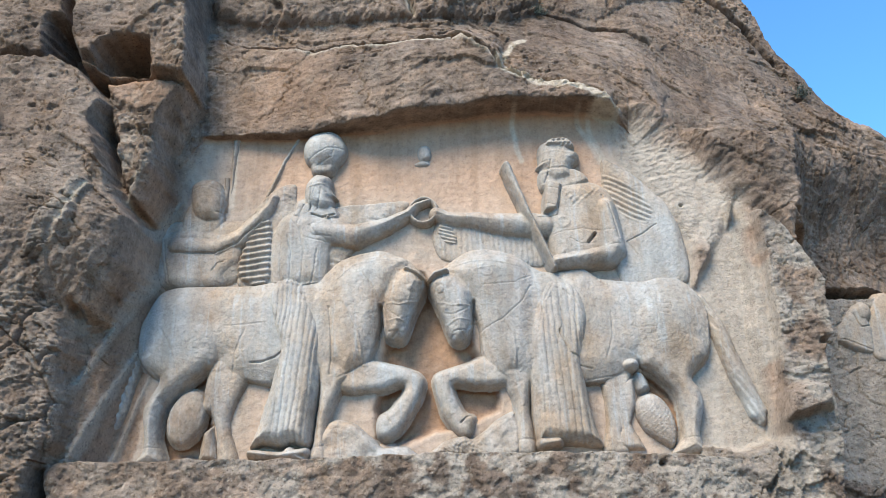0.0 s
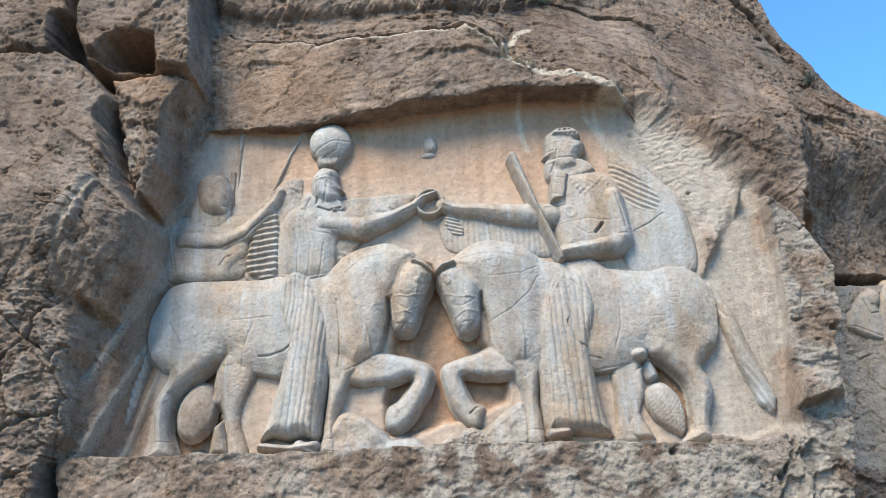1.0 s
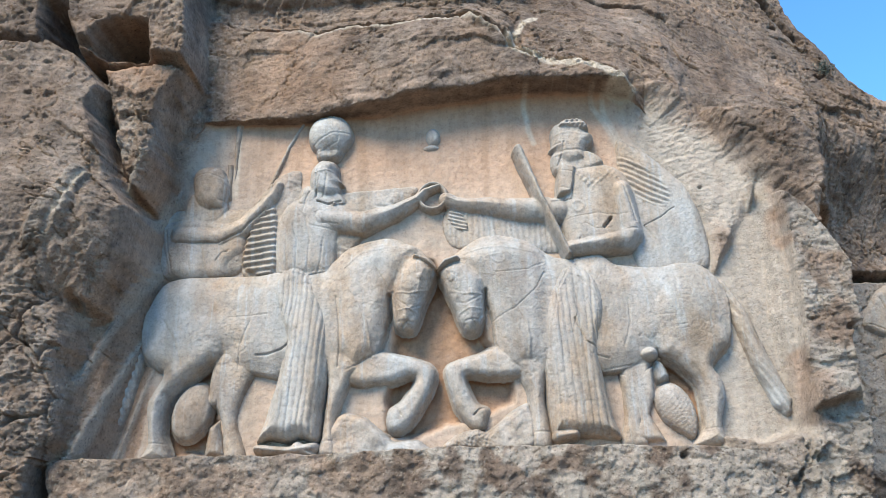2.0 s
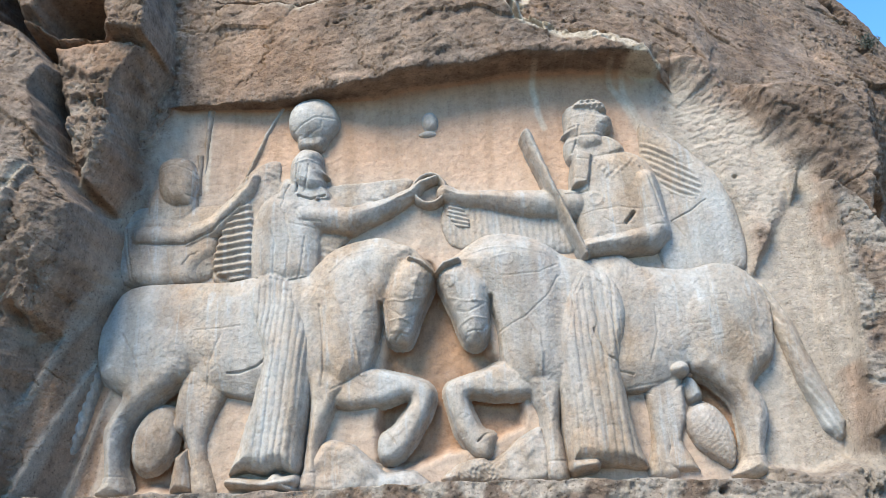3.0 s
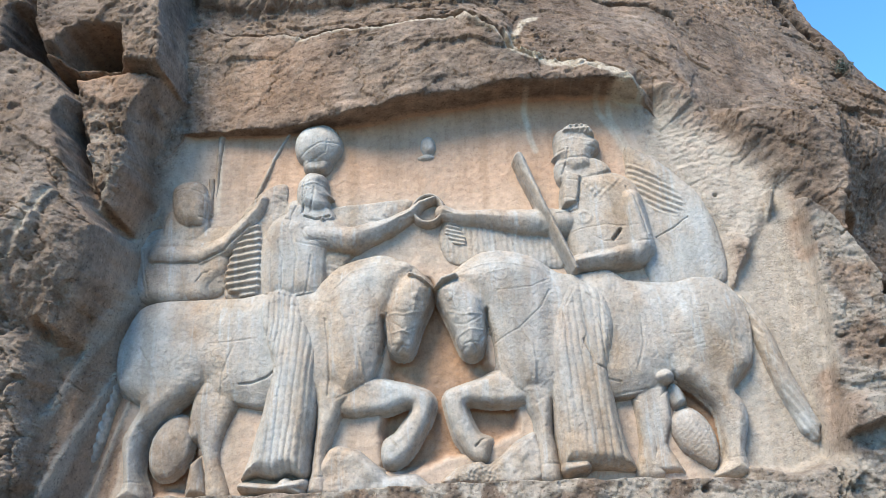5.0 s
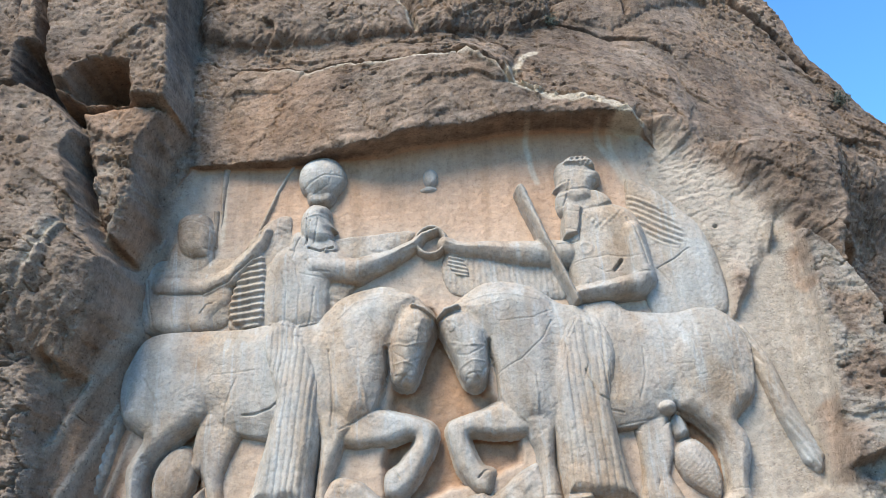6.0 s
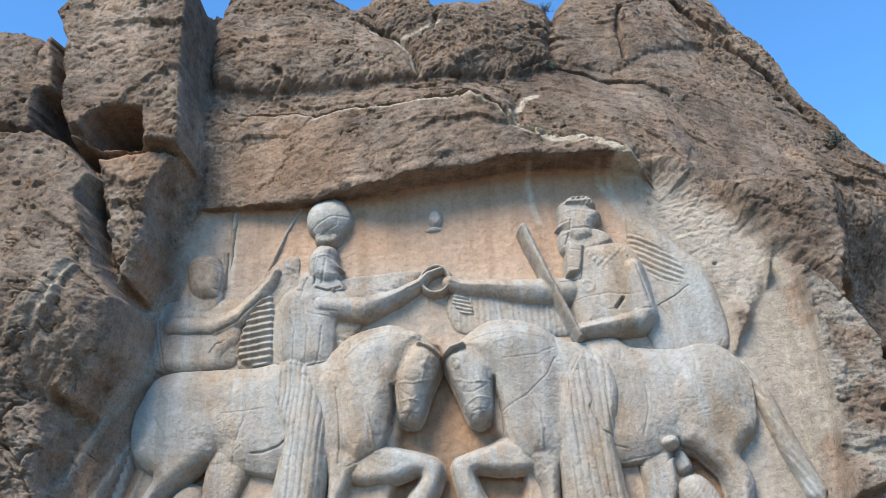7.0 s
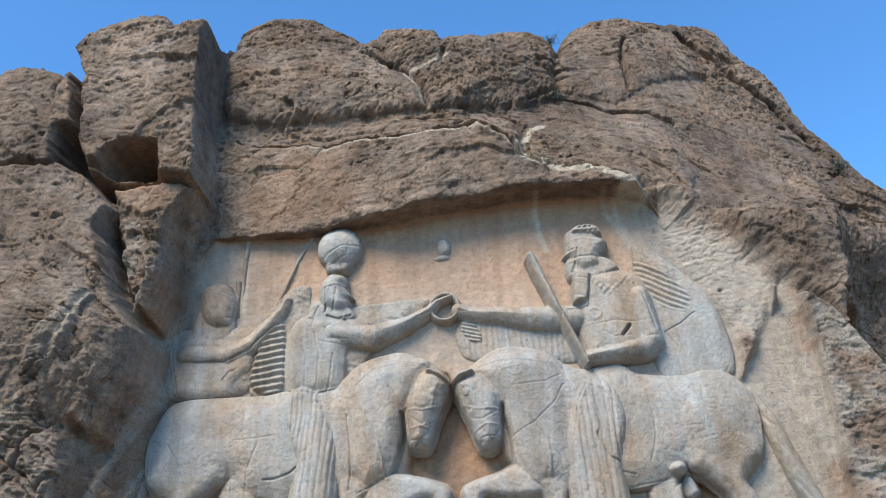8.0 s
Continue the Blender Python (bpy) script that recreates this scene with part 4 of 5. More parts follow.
    h = bumps(h, x, z, [(*(-0.048, 4.648), 0.05, 0.02), (*(0.009, 4.457), 0.04, 0.015), (*(0.152, 4.488), 0.04, 0.015), (*(0.080, 4.207), 0.06, 0.02), (*(0.196, 4.190), 0.05, 0.015)])
    h = lines(h, x, z, [([(0.26, 4.6), (0.24, 4.45), (0.12, 4.37)], 0.014, 0.012), ([(0.0, 4.4), (0.1, 4.36)], 0.012, 0.012), ([(0.08, 4.19), (0.24, 4.21)], 0.012, 0.016), ([(-0.1, 4.77), (-0.02, 4.66), (0.03, 4.5)], 0.012, -0.008)], 0.1)
    # saddle cloth seal and tassel on the belly
    h = over_top(h, raised(sd_oval(x, z, (1.908, 3.788), 0.107, 0.076), 0.315, 0.09))
    ring = np.abs(np.hypot(x - 0.461, z - 4.865) - 0.069)
    h = np.where(h > 0.1, h + 0.006 * step(0.02, 0, ring), h)
    return h


def folds(x, z, a, b, count, width, depth):
    """Vertical folds that fan from the line a to the line b (each: x left, x right, z)."""
    t = np.clip((z - a[2]) / (b[2] - a[2]), 0, 1)
    left, right = a[0] + (b[0] - a[0]) * t, a[1] + (b[1] - a[1]) * t
    u = (x - left) / (right - left + 1e-6)
    s = np.abs(np.sin(u * np.pi * count + 1.5 * grad_noise(u * 2.5, z * 0.8, 300)))
    return np.where((u > 0) & (u < 1), depth * (0.75 + 0.9 * grad_noise(u * 5, z * 1.5, 301)) * (1 - s) ** 1.5, 0)


def rider_king(x, z):
    torso = raised(sd_poly(x, z, [(-1.89, 5.44), (-1.76, 5.66), (-1.53, 5.72), (-1.19, 5.65), (-1.00, 5.51), (-1.05, 5.30), (-1.22, 5.26), (-1.25, 5.06), (-1.29, 4.80), (-1.49, 4.73), (-1.73, 4.73), (-1.89, 4.83), (-1.92, 5.16)], True), 0.22, 0.2)
    cape = raised(sd_poly(x, z, [(-2.09, 5.56), (-1.91, 5.60), (-1.92, 4.87), (-2.25, 4.90), (-2.25, 5.22)], True), 0.12, 0.05)
    cape = np.where(cape > 0.03, cape + 0.022 * np.sin((z - 0.12 * x) * 88), cape)
    arm = limb(x, z, [(-1.408, 5.441, 0.149), (-0.987, 5.366, 0.148), (-0.614, 5.489, 0.099), (-0.375, 5.619, 0.075), (-0.285, 5.711, 0.056), (-0.140, 5.759, 0.044)], 0.26)
    head = raised(sd_poly(x, z, [(-1.56, 5.86), (-1.53, 6.04), (-1.41, 6.14), (-1.27, 6.11), (-1.23, 6.03), (-1.23, 5.93), (-1.17, 5.84), (-1.22, 5.82), (-1.20, 5.76), (-1.23, 5.68), (-1.34, 5.65), (-1.45, 5.69), (-1.52, 5.72)], True), 0.30, 0.13)
    beard = raised(sd_oval(x, z, (-1.268, 5.588), 0.044, 0.057), 0.24, 0.04)
    curls = raised(sd_oval(x, z, (-1.567, 5.721), 0.101, 0.139), 0.2, 0.08)
    orb = raised(sd_oval(x, z, (-1.332, 6.460), 0.258, 0.252), 0.30, 0.22)
    knot = raised(sd_poly(x, z, [(-1.48, 6.32), (-1.19, 6.30), (-1.25, 6.14), (-1.45, 6.15)], True), 0.17, 0.07)
    leg = raised(sd_poly(x, z, [(-1.96, 4.69), (-1.73, 4.91), (-1.51, 4.81), (-1.37, 4.56), (-1.29, 4.22), (-1.31, 3.79), (-1.37, 3.39), (-1.42, 3.06), (-1.58, 3.09), (-1.72, 3.05), (-1.88, 3.09), (-2.03, 3.06), (-1.96, 3.27), (-1.89, 3.53), (-1.83, 3.76), (-1.78, 4.06), (-1.88, 4.37)], True), 0.37, 0.15)
    fold = folds(x, z, (-1.78, -1.30, 4.5), (-2.02, -1.40, 3.063), 9, 0.03, 0.022)
    leg = np.where(leg > 0.1, (leg - fold) * (1 - 0.27 * step(4.0, 4.8, z)), leg)
    foot = over_top(limb(x, z, [(-2.006, 3.002, 0.056), (-1.696, 2.966, 0.062), (-1.467, 2.989, 0.073)], 0.36), limb(x, z, [(-1.613, 2.996, 0.079), (-1.471, 2.924, 0.056)], 0.34))
    sash = raised(sd_poly(x, z, [(-1.17, 5.75), (-0.91, 5.78), (-0.91, 5.68), (-1.12, 5.64)], True), 0.05, 0.03)
    neck = raised(sd_poly(x, z, [(-1.54, 5.79), (-1.22, 5.74), (-1.15, 5.56), (-1.50, 5.53), (-1.69, 5.62)], True), 0.2, 0.06)
    cloak = raised(sd_poly(x, z, [(-2.18, 5.60), (-1.94, 5.98), (-1.67, 6.06), (-1.59, 5.78), (-0.89, 5.78), (-0.37, 5.79), (-0.64, 5.49), (-0.89, 5.39), (-0.96, 5.23), (-1.27, 4.94), (-1.52, 4.82), (-2.27, 4.85)], True), 0.07, 0.22)
    cloak = np.where(cloak > 0.03, cloak + 0.010 * np.sin((x * 0.5 + z) * 70) * step(0.0, 0.4, grad_noise(x * 3, z * 3, 340)) + 0.012 * fbm(x * 8, z * 8, 3, 341), cloak)
    h = over_top(torso, cape, arm, head, beard, curls, knot, leg, foot, sash, neck, cloak)
    h = over_top(h, orb)
    h = np.where(h > 0.1, h - groove(x, z, [(-1.55, 6.30), (-1.30, 6.42), (-1.06, 6.45)], 0.012, 0.012) - groove(x, z, [(-1.45, 5.63), (-1.33, 5.59), (-1.20, 5.61)], 0.016, 0.05) - groove(x, z, [(-1.46, 5.98), (-1.47, 5.67)], 0.012, 0.03), h)
    h = lines(h, x, z, [
        ([(-1.85, 5.42), (-1.78, 5.31), (-1.78, 4.85)], 0.014, 0.012), ([(-1.72, 5.36), (-1.66, 5.17), (-1.68, 4.78)], 0.014, 0.012), ([(-1.58, 5.44), (-1.53, 5.17), (-1.56, 4.78)], 0.014, 0.010), ([(-1.84, 4.84), (-1.59, 4.79), (-1.30, 4.83)], 0.014, -0.012), ([(-1.67, 5.56), (-1.54, 5.35), (-1.30, 5.29)], 0.012, 0.012),
        ([(-1.39, 5.19), (-1.41, 4.96), (-1.47, 4.74)], 0.014, 0.014), ([(-1.48, 5.49), (-1.39, 5.37), (-1.23, 5.34)], 0.012, 0.012), ([(-0.54, 5.57), (-0.39, 5.63)], 0.008, 0.012), ([(-0.52, 5.53), (-0.38, 5.59)], 0.008, 0.012), ([(-0.50, 5.49), (-0.36, 5.56)], 0.008, 0.012),
        ([(-1.50, 5.94), (-1.36, 5.97), (-1.21, 5.95)], 0.012, -0.012), ([(-1.30, 5.87), (-1.24, 5.86)], 0.016, 0.018), ([(-1.25, 5.75), (-1.20, 5.75)], 0.010, 0.014), ([(-1.35, 5.92), (-1.36, 5.80), (-1.40, 5.67)], 0.014, 0.016), ([(-1.43, 5.90), (-1.45, 5.77), (-1.49, 5.65)], 0.012, 0.014), ([(-1.54, 5.74), (-1.58, 5.64), (-1.61, 5.51)], 0.012, 0.014), ([(-1.24, 6.25), (-1.16, 6.14)], 0.014, 0.02), ([(-1.55, 6.21), (-1.40, 6.25), (-1.24, 6.33), (-1.21, 6.47)], 0.012, 0.01)], 0.04)
    return h


def attendant(x, z):
    torso = raised(sd_poly(x, z, [(-3.18, 5.37), (-3.13, 5.48), (-2.88, 5.54), (-2.53, 5.49), (-2.27, 5.42), (-2.23, 5.15), (-2.38, 4.96), (-2.46, 4.82), (-2.99, 4.84), (-3.10, 4.99)], True), 0.15, 0.12)
    head = raised(sd_poly(x, z, [(-2.86, 5.93), (-2.84, 6.07), (-2.72, 6.14), (-2.56, 6.12), (-2.48, 6.0), (-2.44, 5.84), (-2.47, 5.7), (-2.5, 5.62), (-2.58, 5.6), (-2.69, 5.61), (-2.81, 5.7)], True), 0.235, 0.15)
    arm = limb(x, z, [(-2.948, 5.313, 0.139), (-2.507, 5.277, 0.138), (-2.261, 5.387, 0.120), (-1.970, 5.716, 0.089), (-1.898, 5.867, 0.064)], 0.22)
    whisk = limb(x, z, [(-1.982, 5.929, 0.026), (-1.811, 6.357, 0.020), (-1.606, 6.737, 0.020)], 0.045)
    pillar = raised(sd_poly(x, z, [(-2.41, 6.80), (-2.31, 6.79), (-2.36, 6.55), (-2.38, 6.25), (-2.41, 5.97), (-2.42, 6.33)]), 0.05, 0.03)
    neck = raised(sd_poly(x, z, [(-2.87, 5.84), (-2.48, 5.74), (-2.53, 5.47), (-2.91, 5.47)], True), 0.11, 0.06)
    robe = raised(sd_poly(x, z, [(-3.22, 5.48), (-3.02, 5.64), (-2.57, 5.62), (-2.11, 5.60), (-2.21, 5.25), (-2.34, 4.86), (-3.15, 4.88)], True), 0.10, 0.14)
    strip = raised(sd_poly(x, z, [(-2.50, 6.19), (-2.44, 6.18), (-2.43, 5.75), (-2.47, 5.74)]), 0.035, 0.02)
    h = over_top(torso, head, arm, whisk, pillar, neck, robe, strip)
    h = lines(h, x, z, [([(-2.84, 5.98), (-2.66, 6.02), (-2.47, 5.95)], 0.012, 0.012), ([(-3.10, 5.43), (-3.07, 5.19), (-3.01, 4.89)], 0.014, 0.012), ([(-2.54, 5.00), (-2.48, 5.09), (-2.42, 5.10)], 0.012, 0.02), ([(-2.86, 5.18), (-2.81, 4.88)], 0.012, 0.01), ([(-2.70, 5.17), (-2.63, 4.85)], 0.012, 0.01)], 0.04)
    return np.where(h > 0.06, h - groove(x, z, [(-2.96, 5.23), (-2.52, 5.20), (-2.27, 5.32), (-2.03, 5.58)], 0.014, 0.03) - groove(x, z, [(-2.54, 5.70), (-2.43, 5.71)], 0.01, 0.02), h)


def rider_god(x, z):
    torso = raised(sd_poly(x, z, [(1.19, 5.89), (1.36, 5.95), (1.67, 5.95), (1.88, 5.84), (1.98, 5.57), (2.02, 5.23), (2.00, 5.03), (1.75, 4.91), (1.23, 4.94), (1.16, 5.21), (1.14, 5.55)], True), 0.23, 0.2)
    head = raised(sd_poly(x, z, [(1.13, 6.34), (1.16, 6.43), (1.25, 6.48), (1.38, 6.50), (1.51, 6.47), (1.54, 6.36), (1.60, 6.30), (1.60, 6.20), (1.52, 6.11), (1.50, 5.97), (1.30, 5.91), (1.20, 5.97), (1.13, 6.03), (1.16, 6.09), (1.10, 6.14), (1.13, 6.19)], True), 0.26, 0.13)
    beard = raised(sd_poly(x, z, [(1.19, 5.98), (1.38, 5.90), (1.31, 5.56), (1.11, 5.53), (1.15, 5.77)]), 0.28, 0.05)
    arm = limb(x, z, [(1.142, 5.419, 0.159), (0.744, 5.453, 0.147), (0.316, 5.522, 0.105), (0.045, 5.557, 0.080), (-0.052, 5.603, 0.093)], 0.24)
    arm2 = limb(x, z, [(1.821, 5.601, 0.135), (1.884, 5.094, 0.145), (1.804, 5.026, 0.144), (1.222, 4.950, 0.102)], 0.33)
    sceptre = limb(x, z, [(0.747, 6.129, 0.070), (0.965, 5.509, 0.062), (1.198, 4.880, 0.054)], 0.34)
    lower = raised(sd_poly(x, z, [(1.18, 4.78), (1.02, 4.67), (0.91, 4.42), (0.86, 4.05), (0.84, 3.46), (0.87, 2.95), (0.96, 3.02), (1.11, 3.0), (1.3, 2.98), (1.55, 2.96), (1.49, 3.2), (1.44, 3.58), (1.42, 3.85), (1.53, 4.27), (1.46, 4.65)], True), 0.37, 0.14)
    fold = folds(x, z, (0.90, 1.42, 4.1), (0.86, 1.54, 2.96), 8, 0.03, 0.024)
    lower = np.where(lower > 0.1, (lower - fold) * (1 - 0.2 * step(4.1, 4.8, z)), lower)
    cape = raised(sd_poly(x, z, [(1.85, 6.12), (2.05, 6.17), (2.51, 5.71), (2.68, 5.21), (2.63, 4.68), (1.94, 4.71)], True), 0.085, 0.1)
    rib = np.sin((x * 0.5 + z * 0.87) * 105) * step(0.0, -0.05, sd_poly(x, z, [(1.8, 5.98), (1.93, 6.06), (2.2, 5.85), (2.38, 5.6), (2.3, 5.42), (2.02, 5.5)], True))
    cape = np.where(cape > 0.03, cape + 0.016 * rib, cape)
    foot = limb(x, z, [(0.930, 2.996, 0.078), (1.082, 3.012, 0.067)], 0.4)
    neck = raised(sd_poly(x, z, [(1.15, 6.11), (1.55, 6.12), (1.68, 5.90), (1.19, 5.81)], True), 0.19, 0.07)
    crown = raised(sd_poly(x, z, [(1.20, 6.35), (1.25, 6.47), (1.39, 6.49), (1.52, 6.44), (1.54, 6.32)], True), 0.30, 0.06)
    crown = np.where(crown > 0.1, crown + 0.010 * np.sin(z * 130) + 0.010 * np.sin(x * 110) * np.sin(z * 110), crown)
    drape = raised(sd_poly(x, z, [(0.00, 5.57), (1.05, 5.47), (1.16, 4.99), (0.85, 4.98), (0.61, 5.05), (-0.02, 5.08)], True), 0.05, 0.1)
    drape = np.where(drape > 0.02, drape + 0.004 * np.sin(x * 105 + 2 * grad_noise(x * 4, z * 4, 350)), drape)
    h = over_top(torso, head, cape, lower, foot, neck, crown, drape)
    h = over_top(h, beard, arm, arm2, sceptre)
    ring = np.abs(np.hypot(x - 1.339, z - 5.415) - 0.057)
    bead = np.sin(x * 75) * np.sin(z * 75) * step(0.06, 0.0, sd_path(x, z, [(1.39, 5.80), (1.50, 5.65), (1.77, 5.81)])) * 0.014
    h = np.where(h > 0.1, h + 0.012 * step(0.03, 0, ring) + bead - groove(x, z, [(1.07, 5.49), (1.29, 5.51), (1.34, 5.80)], 0.012, 0.03) - groove(x, z, [(1.10, 6.07), (1.49, 6.09)], 0.02, 0.015) - groove(x, z, [(1.61, 5.17), (1.68, 5.26)], 0.03, 0.08), h)
    h = lines(h, x, z, [
        ([(-0.08, 5.67), (0.04, 5.67)], 0.008, 0.012), ([(-0.09, 5.63), (0.03, 5.61)], 0.008, 0.012), ([(-0.09, 5.58), (0.03, 5.56)], 0.008, 0.012), ([(1.22, 5.28), (1.53, 5.33), (1.89, 5.27)], 0.01, 0.01),
        ([(1.40, 5.22), (1.51, 5.15), (1.67, 5.15)], 0.01, 0.012), ([(1.38, 5.02), (1.69, 5.10), (1.93, 5.11)], 0.01, 0.014), ([(1.00, 5.54), (0.99, 5.31)], 0.012, 0.014), ([(1.33, 5.06), (1.33, 4.89)], 0.010, 0.012),
        ([(1.80, 5.73), (1.88, 5.46), (1.93, 5.19)], 0.016, 0.025), ([(1.16, 4.67), (1.05, 4.49), (0.96, 4.13)], 0.012, 0.014), ([(1.19, 4.39), (1.22, 4.24), (1.15, 4.00)], 0.012, 0.014), ([(1.33, 4.35), (1.39, 4.11), (1.43, 3.87)], 0.012, 0.014),
        ([(1.18, 4.15), (1.27, 3.91), (1.52, 3.79)], 0.014, 0.03), ([(1.19, 4.82), (1.15, 4.73), (1.02, 4.67)], 0.014, 0.02), ([(1.26, 4.60), (1.37, 4.47), (1.45, 4.35)], 0.012, 0.012), ([(2.04, 5.20), (2.24, 5.29), (2.38, 5.39)], 0.010, 0.02), ([(2.04, 5.20), (2.15, 5.03)], 0.01, 0.015),
        ([(1.26, 4.91), (1.23, 4.86), (1.19, 4.90)], 0.012, 0.012), ([(1.16, 6.18), (1.22, 6.18)], 0.016, 0.02), ([(1.14, 6.29), (1.32, 6.30), (1.57, 6.25)], 0.012, -0.006), ([(1.12, 6.02), (1.19, 6.02)], 0.01, 0.014), ([(1.26, 6.18), (1.23, 6.04), (1.18, 5.92)], 0.014, 0.02), ([(1.16, 5.84), (1.34, 5.81)], 0.008, 0.012), ([(1.13, 5.64), (1.31, 5.60)], 0.008, 0.010), ([(1.44, 6.21), (1.53, 6.20)], 0.012, 0.012), ([(0.77, 6.00), (0.81, 5.92)], 0.012, 0.012)], 0.04)
    return h


carved("carved_horse", "pale carved limestone horse under the king, head lowered, foreleg raised", -3.364, -0.129, 2.817, 5.328, horse_king, "facing carved horses")
carved("carved_horse", "pale carved limestone horse with square saddle cloth outline, head lowered", -0.362, 2.868, 2.843, 5.200, horse_god, "facing carved horses")
carved("carved_rider", "pale carved limestone mounted figure with round orb above the head", -2.401, -0.038, 2.849, 6.931, rider_king, "carved mounted figures")
carved("carved_rider", "pale carved limestone mounted figure holding a long staff, crowned", -0.225, 2.783, 2.839, 6.629, rider_god, "carved mounted figures")
carved("carved_attendant", "worn carved limestone standing figure with a thin whisk, behind the horse", -3.396, -1.468, 4.768, 6.908, attendant)


def tail_shape(x, z):
    h = limb(x, z, [(2.756, 4.510, 0.048), (2.887, 4.200, 0.089), (3.027, 3.692, 0.104), (3.173, 3.274, 0.102), (3.202, 3.180, 0.057)], 0.15)
    return np.where(h > 0.03, h + 0.012 * np.sin((x * 0.87 + z * 0.48) * 120) * step(-0.2, 0.3, grad_noise(x * 3, z * 3, 7)), h)


def tail_king(x, z):
    h = limb(x, z, [(-3.299, 4.258, 0.049), (-3.314, 4.009, 0.073), (-3.433, 3.529, 0.084), (-3.523, 3.239, 0.059)], 0.07)
    return np.where(h > 0.02, h + 0.01 * np.sin((x * 0.9 + z * 0.4) * 110), h)


carved("carved_tail", "long braided carved limestone horse tail", 2.503, 3.523, 3.035, 4.627, tail_shape, "carved horse tails")
carved("carved_tail", "worn flat carved limestone horse tail", -3.804, -3.128, 3.085, 4.391, tail_king, "carved horse tails")


def ring_shape(x, z):
    d = np.abs(np.hypot((x - -0.208) / 1.0, z - 5.648) - 0.151) - 0.038
    h = raised(d, 0.16, 0.04)
    ribbon = raised(sd_poly(x, z, [(-0.02, 5.59), (0.04, 5.59), (0.16, 5.34), (0.17, 5.24), (0.03, 5.24), (-0.07, 5.39)]), 0.07, 0.03)
    ribbon = np.where(ribbon > 0.02, ribbon + 0.014 * np.sin(z * 150 + x * 40), ribbon)
    return over_top(h, ribbon)


carved("carved_ring", "carved limestone ring with hanging ribbons, held between two hands", -0.482, 0.278, 5.151, 5.989, ring_shape)
carved("carved_boss", "small worn carved limestone boss on the panel", -0.358, 0.003, 6.102, 6.621,
       lambda x, z: over_top(raised(sd_oval(x, z, (-0.179, 6.403), 0.082, 0.120), 0.10, 0.05), raised(sd_oval(x, z, (-0.203, 6.271), 0.088, 0.038), 0.05, 0.03)))


def fallen_left(x, z):
    egg = raised(sd_oval(x, z, (-2.71, 3.41), 0.19, 0.29, -14), 0.16, 0.18)
    neck = limb(x, z, [(-2.472, 3.525, 0.071), (-2.441, 3.822, 0.060)], 0.12)
    side = raised(sd_poly(x, z, [(-2.52, 3.25), (-2.43, 3.31), (-2.35, 2.97), (-2.55, 2.97)]), 0.1, 0.06)
    return over_top(egg, neck, side)


def fallen_right(x, z):
    egg = raised(sd_poly(x, z, [(2.1, 3.5), (2.23, 3.4), (2.31, 3.2), (2.28, 2.95), (2.15, 3.0), (2.0, 3.12), (1.92, 3.28), (1.95, 3.43)], True), 0.22, 0.2)
    egg = np.where(egg > 0.05, egg + 0.0018 * np.sin((0.8 * x - 0.6 * z) * 170 + 4 * np.sin(x * 9 + z * 5)), egg)
    body = raised(sd_poly(x, z, [(1.59, 3.61), (1.95, 3.68), (1.94, 3.39), (1.87, 3.19), (1.99, 2.93), (1.62, 2.93), (1.73, 3.14), (1.64, 3.34)], False), 0.11, 0.06)
    knob = raised(sd_poly(x, z, [(1.96, 3.73), (2.04, 3.71), (2.09, 3.56), (1.99, 3.51), (1.95, 3.59)], True), 0.12, 0.06)
    return over_top(egg, body, knob)


def mound_left(x, z):
    d = sd_poly(x, z, [(-1.25, 3.29), (-1.01, 3.31), (-0.78, 3.13), (-0.67, 3.04), (-0.41, 3.04), (-0.36, 2.85), (-1.35, 2.88)], True)
    h = raised(d, 0.2, 0.09)
    return np.where(h > 0.03, h + 0.03 * fbm(x * 5, z * 5, 3, 320), h)


def mound_right(x, z):
    d = sd_poly(x, z, [(-0.16, 2.92), (-0.10, 3.05), (0.13, 3.13), (0.25, 3.11), (0.51, 3.30), (0.70, 3.34), (0.68, 2.88)], True)
    h = raised(d, 0.2, 0.09)
    return np.where(h > 0.03, h + 0.03 * fbm(x * 5, z * 5, 3, 330) + 0.012 * np.sin(x * 95 + 2 * np.sin(z * 40)) * np.sin(z * 95 + 2 * np.sin(x * 40)) * (x < 0.3), h)


carved("carved_fallen_figure", "egg-shaped worn carved limestone head below the horse", -3.049, -2.274, 2.940, 3.984, fallen_left, "fallen carved figures")
carved("carved_fallen_figure", "egg-shaped ribbed carved limestone head and body below the horse", 1.517, 2.444, 2.879, 3.856, fallen_right, "fallen carved figures")
carved("carved_mound", "low bluish-white carved limestone mound on the ledge", -1.468, -0.276, 2.830, 3.447, mound_left, "carved mounds")
carved("carved_mound", "low pale carved limestone mound with curled relief on the ledge", -0.248, 0.791, 2.877, 3.483, mound_right, "carved mounds")


# ---- the worn second relief on the far wall ----
def far_figure(x, z):
    h = over_top(raised(sd_poly(x, z, [(4.86, 4.49), (5.04, 4.77), (5.19, 4.82), (5.25, 4.61), (5.27, 4.47), (5.21, 4.20), (4.86, 4.34)], True), 0.08, 0.06), raised(sd_oval(x, z, (5.190, 4.733), 0.11, 0.13), 0.12, 0.08))
    h = over_top(h, raised(sd_poly(x, z, [(5.35, 4.87), (5.59, 4.89), (5.56, 4.17), (5.20, 4.18)], True), 0.06, 0.05))
    return lines(h, x, z, [([(5.06, 4.70), (5.12, 4.53), (5.25, 4.55)], 0.014, 0.03), ([(4.88, 4.38), (5.20, 4.24)], 0.014, 0.02)], 0.03)


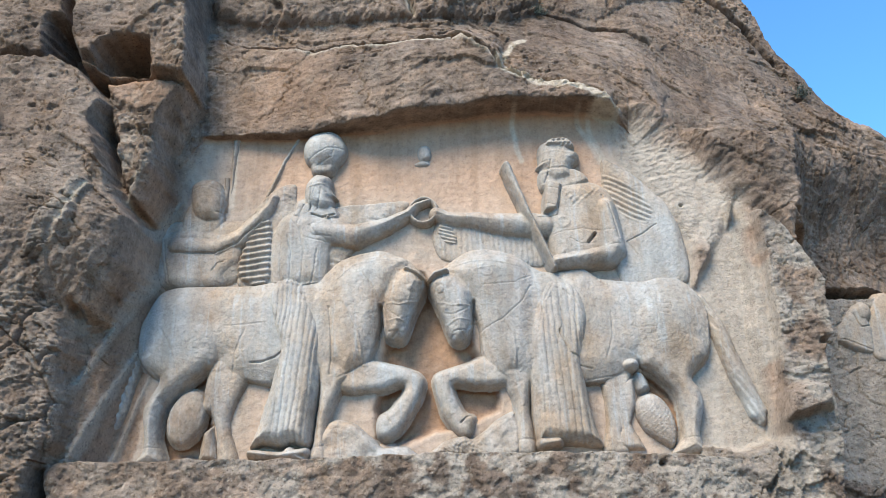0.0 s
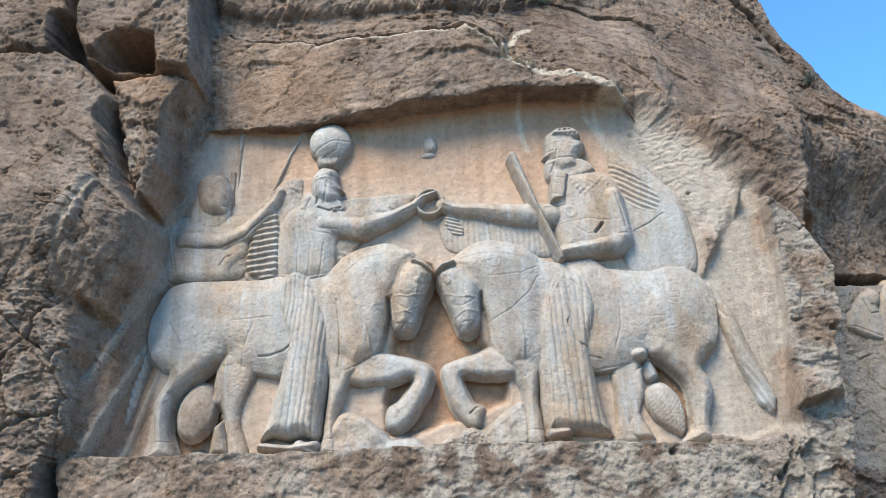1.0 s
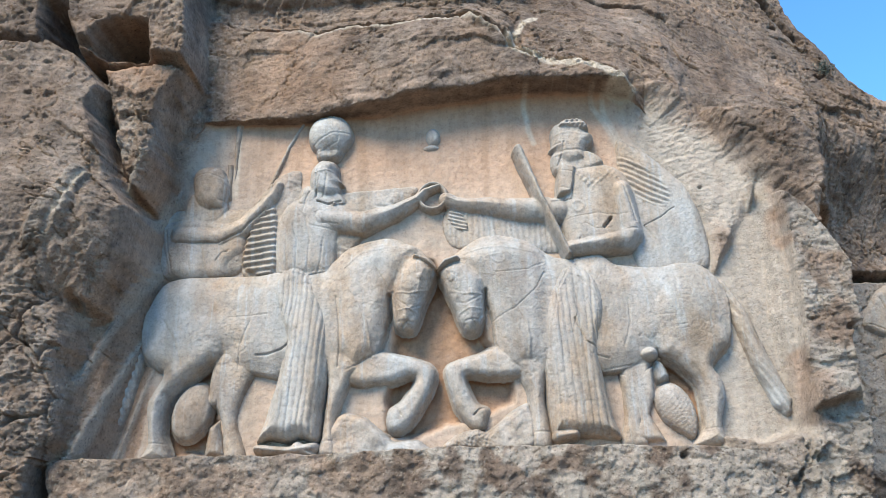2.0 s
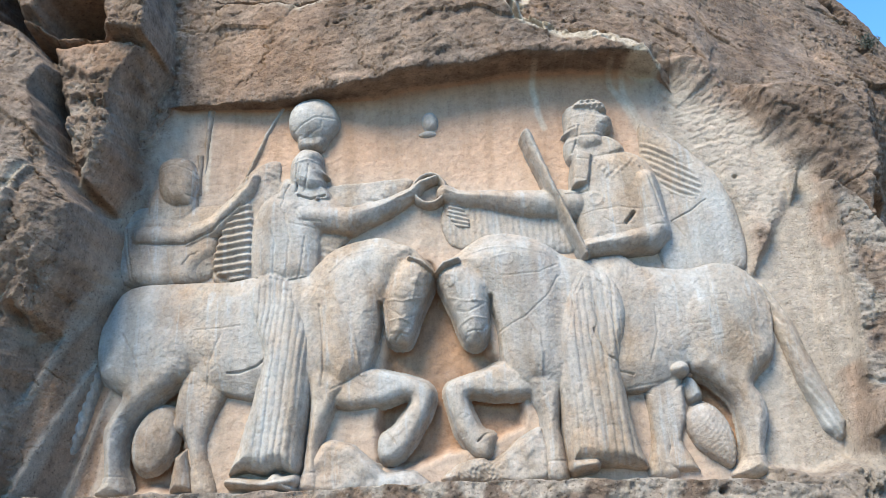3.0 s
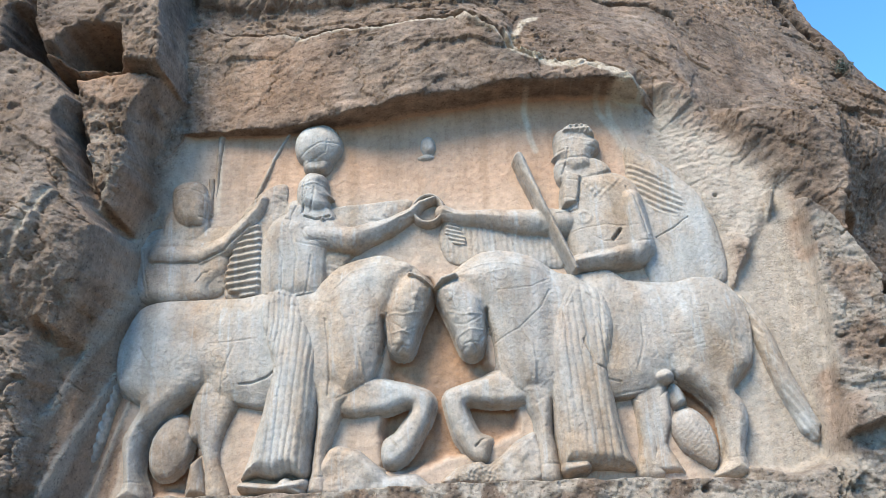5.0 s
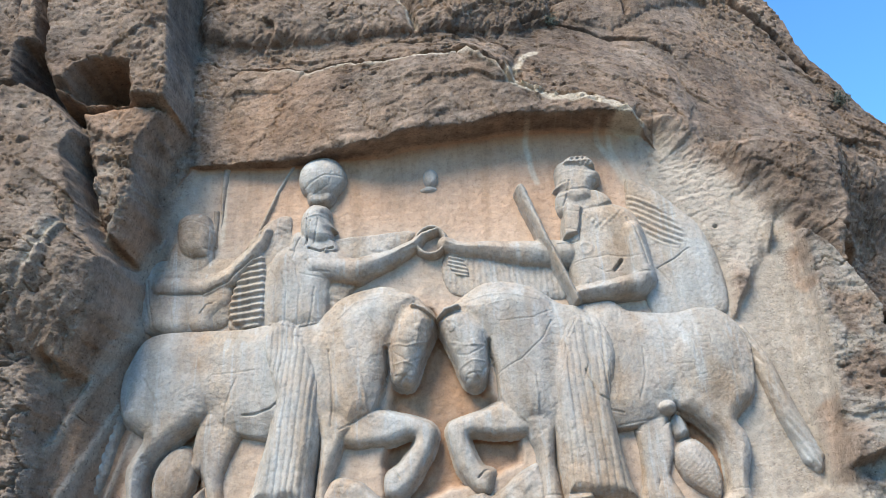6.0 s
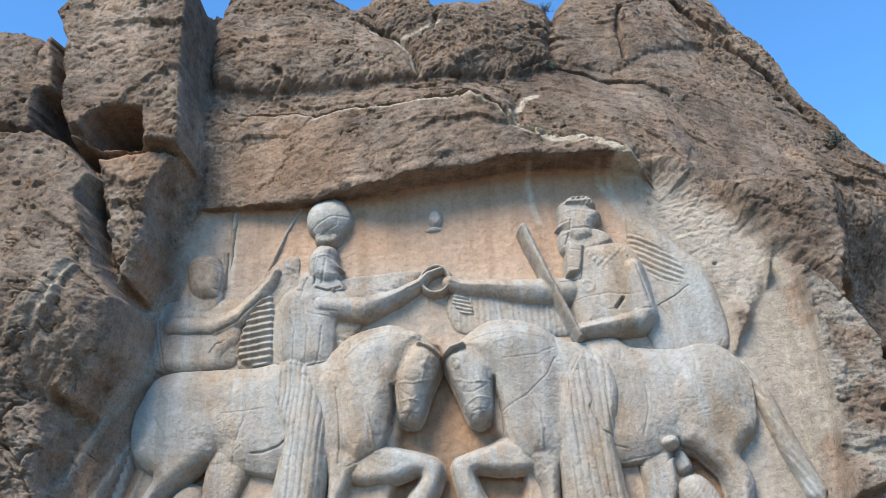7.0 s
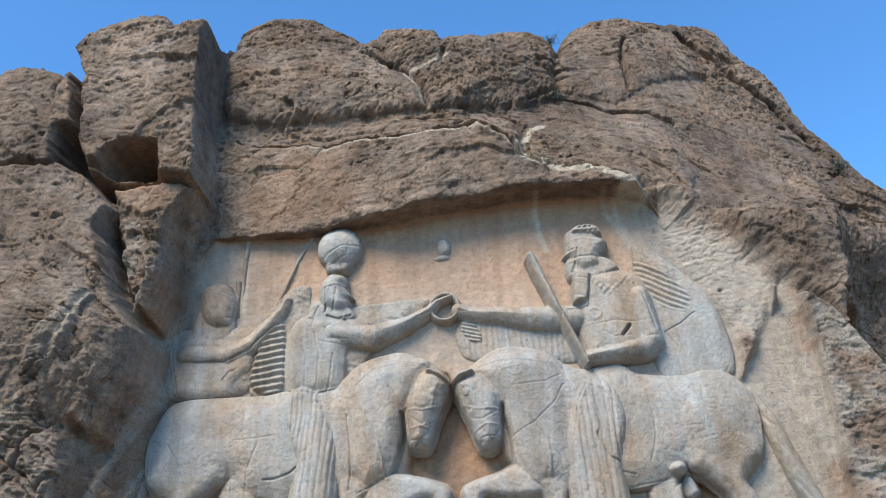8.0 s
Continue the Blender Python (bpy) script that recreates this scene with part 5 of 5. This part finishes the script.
carved("carved_figure", "worn grey carved limestone figure on the far rock wall", 4.819, 5.778, 4.080, 4.979, far_figure, back=1.41)


# ---- shrubs in the crest's joints ----
leaf_mat, t_, n_, l_ = nodes_of("shrub_leaf")
n_["Principled BSDF"].inputs["Roughness"].default_value = 0.7
info = n_.new("ShaderNodeNewGeometry")
leaf_ramp = n_.new("ShaderNodeValToRGB")
leaf_ramp.color_ramp.elements[0].color, leaf_ramp.color_ramp.elements[1].color = (0.025, 0.035, 0.03, 1), (0.07, 0.085, 0.06, 1)
l_.new(info.outputs["Random Per Island"], leaf_ramp.inputs[0])
l_.new(leaf_ramp.outputs[0], n_["Principled BSDF"].inputs["Base Color"])
twig_mat = stone("shrub_twig", (0.06, 0.045, 0.035), (0.09, 0.07, 0.05), (0.12, 0.095, 0.07), scale=6, bump=0.002)


def face_at(x, z):
    """The cliff's depth at x, z."""
    i = int(np.abs(gx - x).argmin())
    j = int(np.abs(ZS[:, i] - z).argmin())
    return float(Y[j, i])


def shrub(x, z, size, sit):
    rng = random.Random(int(x * 1000))
    y = face_at(x, z)
    plant = tagged(new("shrub"), "small dark green shrub growing from a rock joint", "shrub", "shrubs on the cliff")
    plant.location = (x, y - 0.02, z)
    bm, lv = bmesh.new(), bmesh.new()
    for _ in range(16):
        a, tilt, length = rng.uniform(0, 6.28), rng.uniform(0.1, 1.15), size * rng.uniform(0.5, 1.0)
        d = Vector((math.cos(a) * math.sin(tilt), math.sin(a) * math.sin(tilt) - 0.3, math.cos(tilt))).normalized()
        side = d.orthogonal().normalized()
        up = d.cross(side)
        r = size * 0.02
        base = [bm.verts.new(r * (math.cos(k * 2.094) * side + math.sin(k * 2.094) * up) - d * 0.05) for k in range(3)]
        tip = bm.verts.new(d * length)
        for k in range(3):
            bm.faces.new((base[k], base[(k + 1) % 3], tip))
        for _ in range(26):
            p = d * length * rng.uniform(0.3, 1.05) + Vector([rng.gauss(0, size * 0.10) for _ in range(3)])
            m = Euler([rng.uniform(0, 6.28) for _ in range(3)]).to_matrix()
            w = size * rng.uniform(0.03, 0.06)
            lv.faces.new([lv.verts.new(p + m @ Vector(c)) for c in ((-w * 1.6, 0, 0), (0, -w * 0.6, w * 0.2), (w * 1.6, 0, 0), (0, w * 0.6, w * 0.2))])
    for name, b, material in (("stem", bm, twig_mat), ("foliage", lv, leaf_mat)):
        me = bpy.data.meshes.new(name)
        b.to_mesh(me)
        b.free()
        me.materials.append(material)
        ob = new(name, me)
        ob.parent = plant


shrub(1.439, skyline_at(1.439) - 0.05, 0.16, 0)
shrub(1.366, 8.605, 0.2, 0)
shrub(5.0, 7.75, 0.24, 0)
